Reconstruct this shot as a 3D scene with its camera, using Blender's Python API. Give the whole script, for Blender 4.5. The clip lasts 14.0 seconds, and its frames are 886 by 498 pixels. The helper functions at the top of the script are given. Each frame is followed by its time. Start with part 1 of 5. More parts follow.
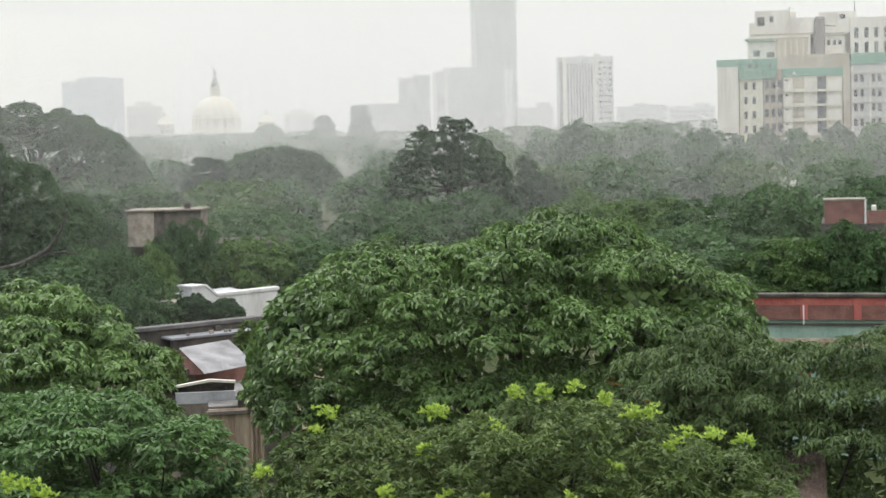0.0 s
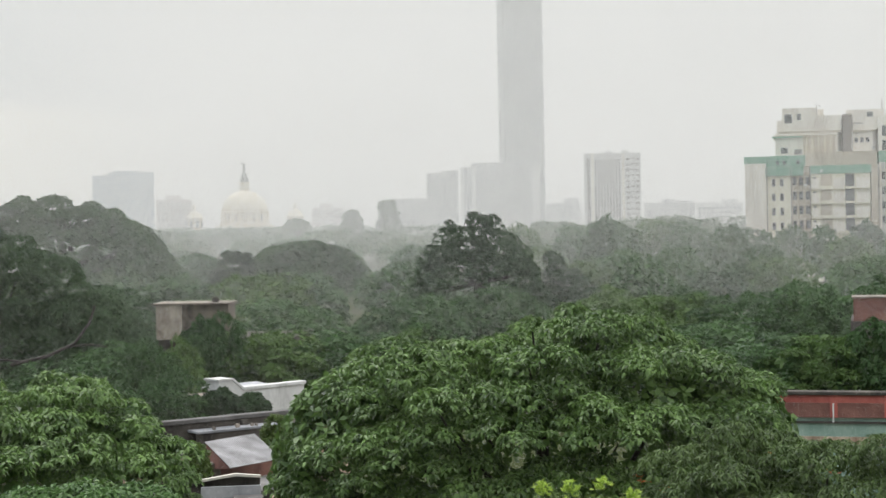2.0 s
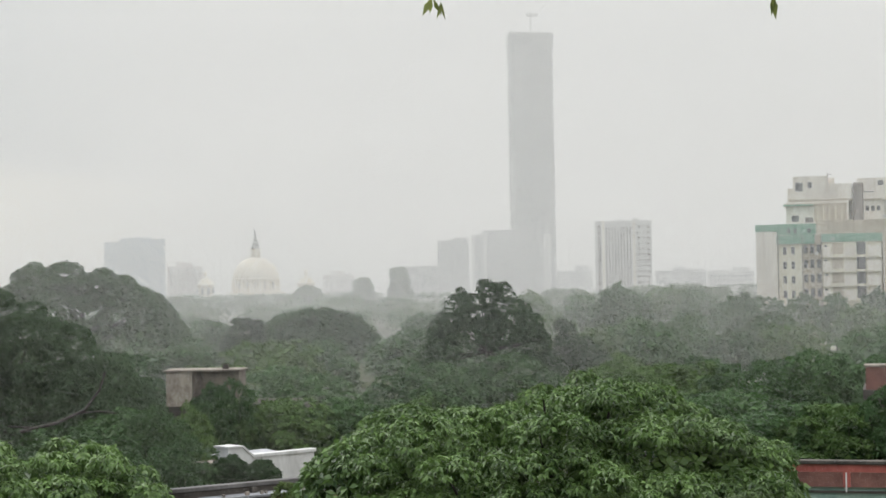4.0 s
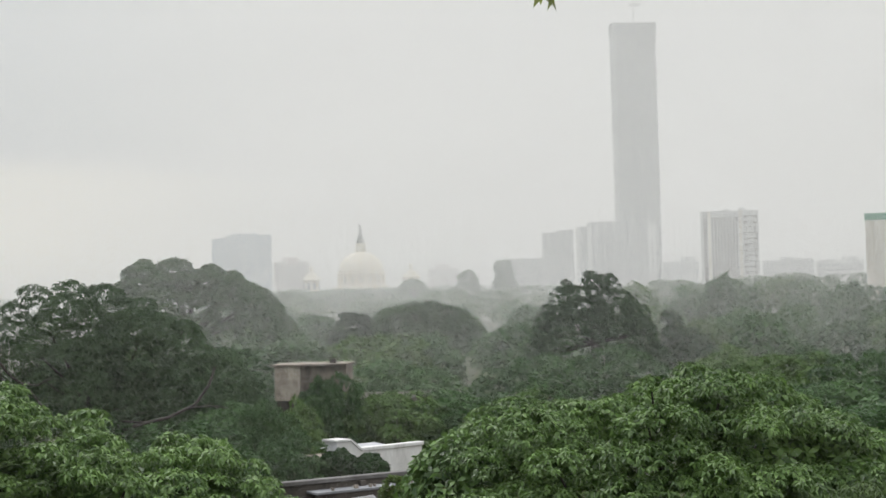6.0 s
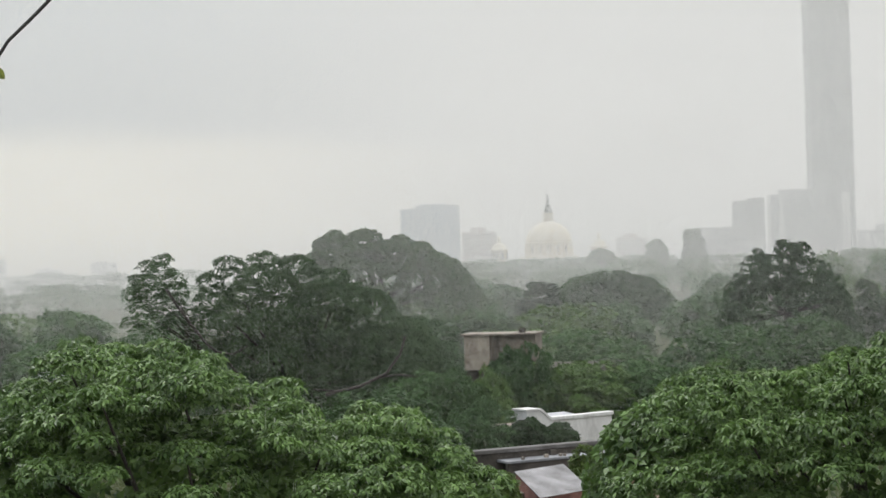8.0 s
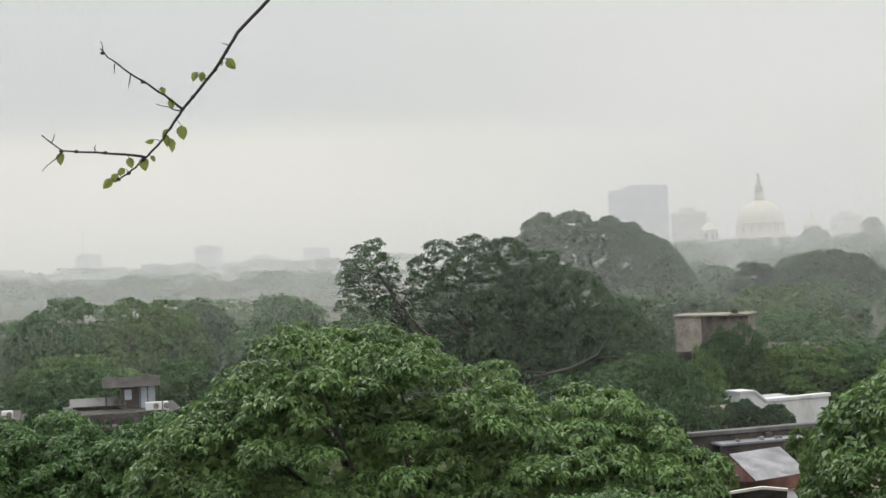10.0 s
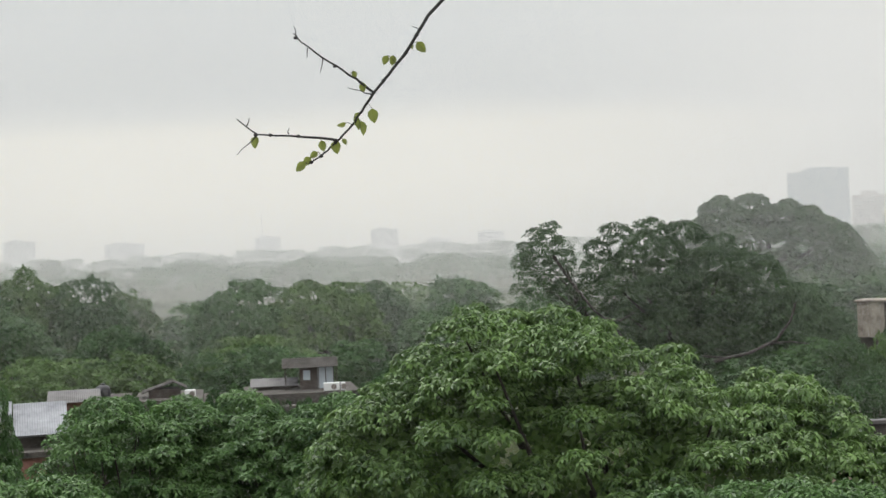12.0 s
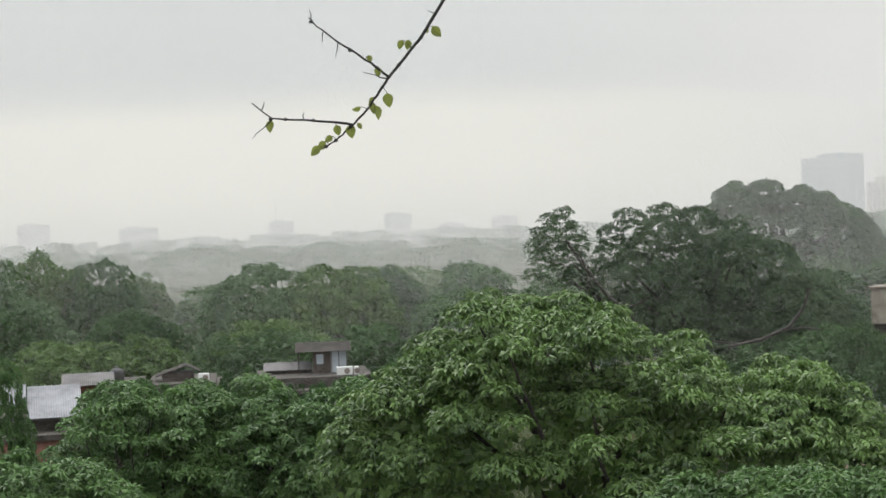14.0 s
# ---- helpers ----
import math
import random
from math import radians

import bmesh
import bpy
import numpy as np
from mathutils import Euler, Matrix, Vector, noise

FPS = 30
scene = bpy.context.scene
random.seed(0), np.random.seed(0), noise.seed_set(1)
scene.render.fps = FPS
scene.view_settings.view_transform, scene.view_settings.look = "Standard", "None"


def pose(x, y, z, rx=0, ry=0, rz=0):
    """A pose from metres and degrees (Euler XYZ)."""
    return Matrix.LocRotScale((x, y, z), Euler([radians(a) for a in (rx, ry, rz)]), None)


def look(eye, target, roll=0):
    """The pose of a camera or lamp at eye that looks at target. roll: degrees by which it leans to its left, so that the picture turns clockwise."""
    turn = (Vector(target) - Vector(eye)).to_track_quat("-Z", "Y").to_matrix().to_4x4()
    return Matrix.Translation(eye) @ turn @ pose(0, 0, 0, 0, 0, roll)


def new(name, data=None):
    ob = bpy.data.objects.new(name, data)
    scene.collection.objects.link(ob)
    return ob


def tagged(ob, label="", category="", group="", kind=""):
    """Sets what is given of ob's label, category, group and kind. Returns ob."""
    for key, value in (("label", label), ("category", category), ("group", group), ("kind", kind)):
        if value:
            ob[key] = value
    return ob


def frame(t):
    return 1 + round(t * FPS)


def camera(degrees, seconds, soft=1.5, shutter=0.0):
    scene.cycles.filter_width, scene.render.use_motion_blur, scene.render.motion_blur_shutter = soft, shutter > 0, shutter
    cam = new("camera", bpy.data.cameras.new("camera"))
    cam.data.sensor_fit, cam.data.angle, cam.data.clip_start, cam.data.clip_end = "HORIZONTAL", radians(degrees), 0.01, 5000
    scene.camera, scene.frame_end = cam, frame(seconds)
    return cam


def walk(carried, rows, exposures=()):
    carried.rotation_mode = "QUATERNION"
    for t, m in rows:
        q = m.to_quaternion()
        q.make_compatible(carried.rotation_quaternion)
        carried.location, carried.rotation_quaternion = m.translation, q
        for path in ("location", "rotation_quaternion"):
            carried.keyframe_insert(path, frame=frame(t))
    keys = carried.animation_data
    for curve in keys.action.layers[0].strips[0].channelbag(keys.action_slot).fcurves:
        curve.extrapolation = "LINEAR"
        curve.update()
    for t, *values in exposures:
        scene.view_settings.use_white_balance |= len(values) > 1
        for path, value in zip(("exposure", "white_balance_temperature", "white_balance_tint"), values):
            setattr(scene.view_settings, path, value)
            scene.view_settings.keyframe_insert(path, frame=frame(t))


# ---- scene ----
cam = camera(29.8, 14.0, soft=1.5)
PATH = [
    (0.0, look((0.066, -0.004, 15.00), (10.985, 99.138, 7.809), -1.40)),
    (0.5, look((0.063, -0.003, 15.00), (10.501, 99.289, 9.334), -1.32)),
    (1.0, look((0.059, -0.003, 15.00), (9.807, 99.425, 10.623), -1.27)),
    (1.5, look((0.056, -0.003, 15.00), (9.434, 99.517, 12.182), -1.17)),
    (2.0, look((0.057, -0.003, 15.00), (9.497, 99.540, 13.536), -1.10)),
    (2.5, look((0.056, -0.003, 15.00), (9.403, 99.560, 15.098), -0.94)),
    (3.0, look((0.055, -0.003, 15.00), (9.227, 99.557, 16.953), -0.89)),
    (3.2, look((0.055, -0.003, 15.00), (9.221, 99.543, 17.577), -0.88)),
    (5.3, look((0.039, -0.001, 15.00), (6.454, 99.761, 17.518), -1.50)),
    (5.5, look((0.033, -0.001, 15.00), (5.515, 99.819, 17.440), -1.49)),
    (6.0, look((0.016, -0.000, 15.00), (2.614, 99.939, 17.304), -1.55)),
    (6.5, look((-0.000, 0.000, 15.00), (-0.000, 99.979, 17.065), -1.70)),
    (7.0, look((-0.013, -0.000, 15.00), (-2.253, 99.961, 16.683), -1.71)),
    (7.5, look((-0.032, -0.001, 15.00), (-5.385, 99.849, 16.143), -1.83)),
    (8.0, look((-0.052, -0.002, 15.00), (-8.740, 99.616, 15.813), -1.78)),
    (10.5, look((-0.142, -0.017, 15.00), (-23.848, 97.132, 15.214), -2.50)),
    (11.0, look((-0.157, -0.021, 15.00), (-26.374, 96.481, 15.361), -2.33)),
    (11.5, look((-0.173, -0.026, 15.00), (-29.021, 95.723, 15.143), -2.34)),
    (12.0, look((-0.187, -0.030, 15.00), (-31.372, 94.982, 14.641), -2.39)),
    (12.5, look((-0.192, -0.032, 15.00), (-32.229, 94.695, 14.367), -2.32)),
    (13.0, look((-0.193, -0.032, 15.00), (-32.333, 94.658, 14.097), -2.33)),
    (13.5, look((-0.192, -0.032, 15.00), (-32.227, 94.691, 13.784), -2.26)),
    (14.0, look((-0.192, -0.032, 15.00), (-32.168, 94.710, 13.757), -2.19)),
]
walk(cam, PATH, exposures=((0.0, 0.62), (0.5, 0.56), (1.5, 0.46), (3.0, 0.3), (8.0, 0.28), (11.0, 0.34), (14.0, 0.37)))

# ---- sky, sun ----
SUN_ELEVATION, SUN_BEARING = radians(58), radians(40)


def build_sky():
    world = bpy.data.worlds.new("monsoon_sky")
    scene.world = world
    world.use_nodes = True
    nt = world.node_tree
    nt.nodes.clear()
    out = nt.nodes.new("ShaderNodeOutputWorld")
    bg = nt.nodes.new("ShaderNodeBackground")
    sky = nt.nodes.new("ShaderNodeTexSky")
    sky.sky_type, sky.sun_disc = "NISHITA", False
    sky.sun_elevation, sky.sun_rotation = SUN_ELEVATION, -SUN_BEARING
    sky.dust_density, sky.air_density = 6.0, 1.0
    scale = nt.nodes.new("ShaderNodeVectorMath")
    scale.operation = "SCALE"
    scale.inputs["Scale"].default_value = 0.06
    nt.links.new(sky.outputs[0], scale.inputs[0])
    coord = nt.nodes.new("ShaderNodeTexCoord")
    split = nt.nodes.new("ShaderNodeSeparateXYZ")
    nt.links.new(coord.outputs["Generated"], split.inputs[0])
    # cloud deck: brighter towards the zenith
    deck = nt.nodes.new("ShaderNodeValToRGB")
    deck.color_ramp.elements[0].position = 0.0
    deck.color_ramp.elements[0].color = (0.712, 0.70, 0.685, 1)
    deck.color_ramp.elements[1].position = 1.0
    deck.color_ramp.elements[1].color = (1.75, 1.78, 1.80, 1)
    mid = deck.color_ramp.elements.new(0.16)
    mid.color = (0.795, 0.785, 0.78, 1)
    nt.links.new(split.outputs["Z"], deck.inputs[0])
    # soft cloud structure
    stretch = nt.nodes.new("ShaderNodeMapping")
    stretch.inputs["Scale"].default_value = (2.2, 2.2, 9.0)
    nt.links.new(coord.outputs["Generated"], stretch.inputs[0])
    puffs = nt.nodes.new("ShaderNodeTexNoise")
    puffs.inputs["Scale"].default_value, puffs.inputs["Detail"].default_value = 1.6, 4.0
    nt.links.new(stretch.outputs[0], puffs.inputs[0])
    spread = nt.nodes.new("ShaderNodeMapRange")
    spread.inputs["From Min"].default_value, spread.inputs["From Max"].default_value = 0.3, 0.7
    spread.inputs["To Min"].default_value, spread.inputs["To Max"].default_value = 0.94, 1.06
    nt.links.new(puffs.outputs[0], spread.inputs[0])
    clouded = nt.nodes.new("ShaderNodeVectorMath")
    clouded.operation = "SCALE"
    nt.links.new(deck.outputs[0], clouded.inputs[0])
    nt.links.new(spread.outputs[0], clouded.inputs["Scale"])
    # a grey rain cloud over the open country to the west, its base some degrees above the horizon
    wave = nt.nodes.new("ShaderNodeMath")
    wave.operation = "MULTIPLY_ADD"
    wave.inputs[1].default_value = 0.035
    nt.links.new(puffs.outputs[0], wave.inputs[0])
    nt.links.new(split.outputs["Z"], wave.inputs[2])
    base = nt.nodes.new("ShaderNodeMapRange")
    base.interpolation_type = "SMOOTHSTEP"
    base.inputs["From Min"].default_value, base.inputs["From Max"].default_value = 0.084, 0.108
    nt.links.new(wave.outputs[0], base.inputs[0])
    west = nt.nodes.new("ShaderNodeMapRange")
    west.interpolation_type = "SMOOTHSTEP"
    west.inputs["From Min"].default_value, west.inputs["From Max"].default_value = -0.02, -0.32
    nt.links.new(split.outputs["X"], west.inputs[0])
    grey = nt.nodes.new("ShaderNodeMath")
    grey.operation = "MULTIPLY"
    nt.links.new(base.outputs[0], grey.inputs[0])
    nt.links.new(west.outputs[0], grey.inputs[1])
    some = nt.nodes.new("ShaderNodeMath")
    some.operation = "MULTIPLY"
    some.inputs[1].default_value = 0.9
    nt.links.new(grey.outputs[0], some.inputs[0])
    darker = nt.nodes.new("ShaderNodeMixRGB")
    darker.blend_type = "MULTIPLY"
    darker.inputs[2].default_value = (0.62, 0.68, 0.74, 1)
    nt.links.new(some.outputs[0], darker.inputs[0])
    nt.links.new(clouded.outputs[0], darker.inputs[1])
    # thin light under that cloud
    gap = nt.nodes.new("ShaderNodeMath")
    gap.operation = "SUBTRACT"
    gap.use_clamp = True
    nt.links.new(west.outputs[0], gap.inputs[0])
    nt.links.new(base.outputs[0], gap.inputs[1])
    lift = nt.nodes.new("ShaderNodeMixRGB")
    lift.blend_type = "MULTIPLY"
    lift.inputs[2].default_value = (1.33, 1.28, 1.14, 1)
    nt.links.new(gap.outputs[0], lift.inputs[0])
    nt.links.new(darker.outputs[0], lift.inputs[1])
    both = nt.nodes.new("ShaderNodeMixRGB")
    both.inputs[0].default_value = 0.9
    nt.links.new(scale.outputs[0], both.inputs[1])
    nt.links.new(lift.outputs[0], both.inputs[2])
    nt.links.new(both.outputs[0], bg.inputs[0])
    bg.inputs[1].default_value = 1.0
    nt.links.new(bg.outputs[0], out.inputs[0])


build_sky()
sun = new("sun", bpy.data.lights.new("sun", "SUN"))
sun.data.energy, sun.data.angle, sun.data.color = 1.2, radians(25), (1.0, 0.97, 0.92)
sun.matrix_world = look((0, 0, 0), (-Vector((-math.sin(SUN_BEARING) * math.cos(SUN_ELEVATION), math.cos(SUN_BEARING) * math.cos(SUN_ELEVATION), math.sin(SUN_ELEVATION)))))


# ---- materials ----
def material(name, low, high, rough=0.7, scale=1.0, metal=0.0, bump=0.0, island=0.0, trans=0.0, streak=1.0, fine=8.0, gloss=0.5):
    """Two-scale colour variation between low and high; streak < 1 stretches it downwards; island varies piece by piece."""
    m = bpy.data.materials.new(name)
    m.use_nodes = True
    nt = m.node_tree
    b = nt.nodes["Principled BSDF"]
    out = nt.nodes["Material Output"]
    b.inputs["Roughness"].default_value, b.inputs["Metallic"].default_value, b.inputs["Specular IOR Level"].default_value = rough, metal, gloss
    geo = nt.nodes.new("ShaderNodeNewGeometry")
    mp = nt.nodes.new("ShaderNodeMapping")
    mp.inputs["Scale"].default_value = (1, 1, streak)
    nt.links.new(geo.outputs["Position"], mp.inputs[0])
    n1 = nt.nodes.new("ShaderNodeTexNoise")
    n1.inputs["Scale"].default_value, n1.inputs["Detail"].default_value = scale, 5
    n2 = nt.nodes.new("ShaderNodeTexNoise")
    n2.inputs["Scale"].default_value, n2.inputs["Detail"].default_value = scale * fine, 3
    for n in (n1, n2):
        nt.links.new(mp.outputs[0], n.inputs[0])
    mixv = nt.nodes.new("ShaderNodeMath")
    mixv.operation = "MULTIPLY_ADD"
    mixv.inputs[1].default_value = 0.35
    nt.links.new(n2.outputs[0], mixv.inputs[0])
    nt.links.new(n1.outputs[0], mixv.inputs[2])
    last = mixv.outputs[0]
    if island:
        add = nt.nodes.new("ShaderNodeMath")
        add.operation = "MULTIPLY_ADD"
        add.inputs[1].default_value = island
        nt.links.new(geo.outputs["Random Per Island"], add.inputs[0])
        nt.links.new(last, add.inputs[2])
        last = add.outputs[0]
    rng = nt.nodes.new("ShaderNodeMapRange")
    rng.inputs["From Min"].default_value, rng.inputs["From Max"].default_value = 0.42 + 0.2 * island, 0.95 + 0.72 * island
    nt.links.new(last, rng.inputs[0])
    col = nt.nodes.new("ShaderNodeMixRGB")
    col.inputs[1].default_value, col.inputs[2].default_value = (*low, 1), (*high, 1)
    nt.links.new(rng.outputs[0], col.inputs[0])
    nt.links.new(col.outputs[0], b.inputs["Base Color"])
    if bump:
        bp = nt.nodes.new("ShaderNodeBump")
        bp.inputs["Strength"].default_value, bp.inputs["Distance"].default_value = bump, 0.05
        nt.links.new(n2.outputs[0], bp.inputs["Height"])
        nt.links.new(bp.outputs[0], b.inputs["Normal"])
    if trans:
        t = nt.nodes.new("ShaderNodeBsdfTranslucent")
        nt.links.new(col.outputs[0], t.inputs[0])
        mix = nt.nodes.new("ShaderNodeMixShader")
        mix.inputs[0].default_value = trans
        nt.links.new(b.outputs[0], mix.inputs[1])
        nt.links.new(t.outputs[0], mix.inputs[2])
        nt.links.new(mix.outputs[0], out.inputs[0])
    return m


def leaves(name, low, high, rough=0.45, scale=0.5, trans=0.3, island=0.55, gloss=0.4):
    return material(name, low, high, rough, scale, island=island, trans=trans, fine=5.0, gloss=gloss)


MANGO = leaves("mango_leaf", (0.029, 0.064, 0.018), (0.182, 0.300, 0.080), 0.40, 0.6, gloss=0.36)
MANGO_PALE = leaves("fresh_mango_leaf", (0.031, 0.068, 0.020), (0.195, 0.318, 0.088), 0.40, 0.6, gloss=0.36)
DEEP = leaves("deep_green_leaf", (0.030, 0.074, 0.022), (0.150, 0.268, 0.080), 0.45, 0.6, gloss=0.3)
FEATHER = leaves("feathery_leaf", (0.030, 0.056, 0.016), (0.118, 0.182, 0.052), 0.5, 0.6, gloss=0.25)
OLIVE = leaves("olive_leaf", (0.034, 0.062, 0.017), (0.160, 0.228, 0.062), 0.5, 0.6, gloss=0.3)
SHOOT = leaves("new_shoot_leaf", (0.26, 0.40, 0.05), (0.50, 0.64, 0.13), 0.45, 2.0, 0.4)
DARK = leaves("dark_crown_leaf", (0.014, 0.034, 0.013), (0.048, 0.092, 0.035), 0.5, 0.3, 0.3, 0.25, 0.12)
WOOD_A = leaves("wood_green_leaf", (0.028, 0.064, 0.024), (0.108, 0.195, 0.070), 0.5, 0.12, 0.3, 0.25, 0.15)
WISPY = leaves("wispy_leaf", (0.032, 0.060, 0.029), (0.096, 0.150, 0.070), 0.5, 0.3, 0.3, 0.25, 0.15)
WOOD_C = leaves("wood_dark_leaf", (0.023, 0.054, 0.021), (0.082, 0.150, 0.053), 0.5, 0.12, 0.3, 0.25, 0.15)
WOOD_B = leaves("wood_olive_leaf", (0.037, 0.074, 0.022), (0.138, 0.225, 0.066), 0.5, 0.12, 0.3, 0.25, 0.15)
FLOWER = leaves("orange_flower", (0.45, 0.09, 0.02), (0.65, 0.22, 0.06), 0.6, 2.0)
TWIG_LEAF = leaves("young_twig_leaf", (0.09, 0.11, 0.03), (0.32, 0.36, 0.09), 0.45, 20.0, 0.45)
BARK = material("wet_bark", (0.012, 0.010, 0.008), (0.05, 0.04, 0.032), 0.75, 3.0, bump=0.6, streak=0.3)
TWIG_BARK = material("twig_bark", (0.004, 0.003, 0.003), (0.020, 0.014, 0.012), 0.6, 60.0)
EARTH = material("wet_earth_and_grass", (0.020, 0.028, 0.012), (0.075, 0.085, 0.04), 0.95, 0.05, bump=0.4, fine=20, gloss=0.0)
PALE_CONCRETE = material("pale_stained_concrete", (0.20, 0.165, 0.13), (0.54, 0.48, 0.40), 0.85, 1.3, bump=0.2, streak=0.6, fine=4)
MOULDY = material("mouldy_plaster", (0.06, 0.05, 0.042), (0.30, 0.26, 0.21), 0.85, 1.1, bump=0.2, streak=0.7, fine=5)
CONCRETE = material("stained_concrete", (0.10, 0.085, 0.07), (0.36, 0.31, 0.26), 0.85, 0.9, bump=0.3, streak=0.4)
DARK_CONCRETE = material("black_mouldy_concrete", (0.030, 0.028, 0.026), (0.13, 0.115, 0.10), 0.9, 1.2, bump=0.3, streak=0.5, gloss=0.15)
GREY_ROOF = material("wet_grey_roofing", (0.06, 0.056, 0.053), (0.20, 0.19, 0.185), 0.7, 0.8, bump=0.2, gloss=0.25)
TIN = material("wet_corrugated_tin", (0.07, 0.066, 0.066), (0.30, 0.295, 0.305), 0.5, 1.0, metal=0.2, bump=0.15)
WHITE_SHEET = material("whitewashed_tin", (0.30, 0.305, 0.32), (0.54, 0.545, 0.56), 0.65, 0.9, bump=0.1, gloss=0.25)
WHITEWASH = material("damp_whitewashed_wall", (0.44, 0.43, 0.42), (0.76, 0.75, 0.74), 0.8, 0.6, bump=0.1, streak=0.4, gloss=0.2)
WHITE_ROOF = material("whitewashed_sheet", (0.15, 0.155, 0.165), (0.33, 0.335, 0.35), 0.7, 0.7, bump=0.1, gloss=0.2)
BRICK_RED = material("red_brick_wall", (0.13, 0.055, 0.045), (0.29, 0.14, 0.11), 0.8, 1.4, bump=0.4)
RED_PAINT = material("faded_red_paint", (0.26, 0.055, 0.045), (0.52, 0.15, 0.12), 0.7, 1.0, bump=0.1, streak=0.5)
TEAL_PAINT = material("faded_teal_paint", (0.16, 0.27, 0.22), (0.36, 0.47, 0.40), 0.7, 0.9, bump=0.1, streak=0.5)
STAIN_WALL = material("rain_streaked_plaster", (0.22, 0.13, 0.085), (0.72, 0.58, 0.45), 0.8, 2.2, bump=0.2, streak=0.12)
WHITE_PAINT = material("weathered_white_paint", (0.58, 0.53, 0.46), (0.88, 0.84, 0.76), 0.7, 0.25, streak=0.3)
CREAM = material("weathered_cream_paint", (0.56, 0.52, 0.40), (0.82, 0.79, 0.66), 0.7, 0.3, streak=0.3)
MINT = material("mint_green_paint", (0.12, 0.29, 0.20), (0.22, 0.41, 0.30), 0.7, 0.35, streak=0.4)
BEIGE = material("dirty_beige_plaster", (0.34, 0.29, 0.21), (0.62, 0.55, 0.44), 0.8, 0.3, streak=0.3)
WINDOW_DARK = material("dark_window_opening", (0.02, 0.02, 0.022), (0.07, 0.07, 0.075), 0.3, 0.5)
SHUTTER = material("brown_shutter", (0.12, 0.10, 0.085), (0.26, 0.22, 0.19), 0.6, 0.6)
MARBLE = material("pale_marble", (0.56, 0.48, 0.36), (0.78, 0.70, 0.56), 0.5, 0.15, streak=0.4)
BRONZE = material("dark_bronze", (0.05, 0.05, 0.045), (0.12, 0.12, 0.10), 0.5, 0.8)
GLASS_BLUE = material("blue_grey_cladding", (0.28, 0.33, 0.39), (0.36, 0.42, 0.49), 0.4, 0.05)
TOWER_SKIN = material("grey_tower_cladding", (0.10, 0.105, 0.11), (0.16, 0.165, 0.17), 0.4, 0.04)
TOWER_FIN = material("pale_tower_fin", (0.30, 0.30, 0.30), (0.40, 0.40, 0.40), 0.5, 0.05)
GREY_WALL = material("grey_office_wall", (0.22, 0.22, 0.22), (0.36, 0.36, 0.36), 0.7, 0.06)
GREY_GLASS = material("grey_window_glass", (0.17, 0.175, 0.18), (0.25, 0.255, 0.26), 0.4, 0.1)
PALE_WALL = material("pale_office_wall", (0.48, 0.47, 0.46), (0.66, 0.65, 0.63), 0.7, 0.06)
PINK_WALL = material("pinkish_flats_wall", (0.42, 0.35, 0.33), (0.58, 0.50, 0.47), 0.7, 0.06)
BLUE_PANEL = material("pale_blue_panel", (0.36, 0.42, 0.46), (0.56, 0.62, 0.66), 0.6, 1.0)
PLANK = material("weathered_planks", (0.028, 0.023, 0.019), (0.11, 0.088, 0.074), 0.8, 2.5, streak=0.2, gloss=0.2)
RUSTY = material("rusted_brown_tin", (0.035, 0.025, 0.02), (0.12, 0.085, 0.07), 0.85, 1.5, bump=0.2, gloss=0.1)
OLD_SHEET = material("weathered_dark_sheet", (0.030, 0.027, 0.024), (0.085, 0.078, 0.070), 0.9, 1.6, bump=0.2, gloss=0.08)
PLASTIC = material("white_enamel", (0.58, 0.58, 0.56), (0.80, 0.80, 0.78), 0.4, 1.0)
BLACK = material("black_plastic", (0.012, 0.012, 0.013), (0.035, 0.035, 0.036), 0.4, 1.0)
# near-white of the ribbons that pale the distance in place of haze
HAZE_RIBBON = material("white_haze_ribbon", (0.90, 0.89, 0.88), (0.95, 0.945, 0.935), 0.9, 0.01, trans=0.5)


# ---- builders ----
def spot(bearing, far, z=0.0):
    """A place by its bearing in degrees (to the left of +y), its distance and its height."""
    a = radians(bearing)
    return Vector((-far * math.sin(a), far * math.cos(a), z))


def rise(elevation, far):
    """The height at which something far metres away is seen from the balcony under that elevation."""
    return 15.0 + far * math.tan(radians(elevation))


def mesh_of(name, bm, mat):
    me = bpy.data.meshes.new(name)
    bm.normal_update()
    bm.to_mesh(me)
    bm.free()
    me.materials.append(mat)
    return me


def part(name, bm, mat, parent, label=""):
    ob = new(name, bm if isinstance(bm, bpy.types.Mesh) else mesh_of(name, bm, mat))
    ob.parent = parent
    if label:
        ob["label"] = label
    return ob


def thing(name, m, label, category, group="", kind=""):
    ob = new(name)
    ob.empty_display_size = 0.2
    ob.matrix_basis = m
    return tagged(ob, label, category, group, kind)


def facing(bearing, far, z=0.0, turn=0.0):
    """Local x to the viewer's right, y away, z up."""
    return Matrix.Translation(spot(bearing, far, z)) @ Matrix.Rotation(radians(bearing + turn), 4, "Z")


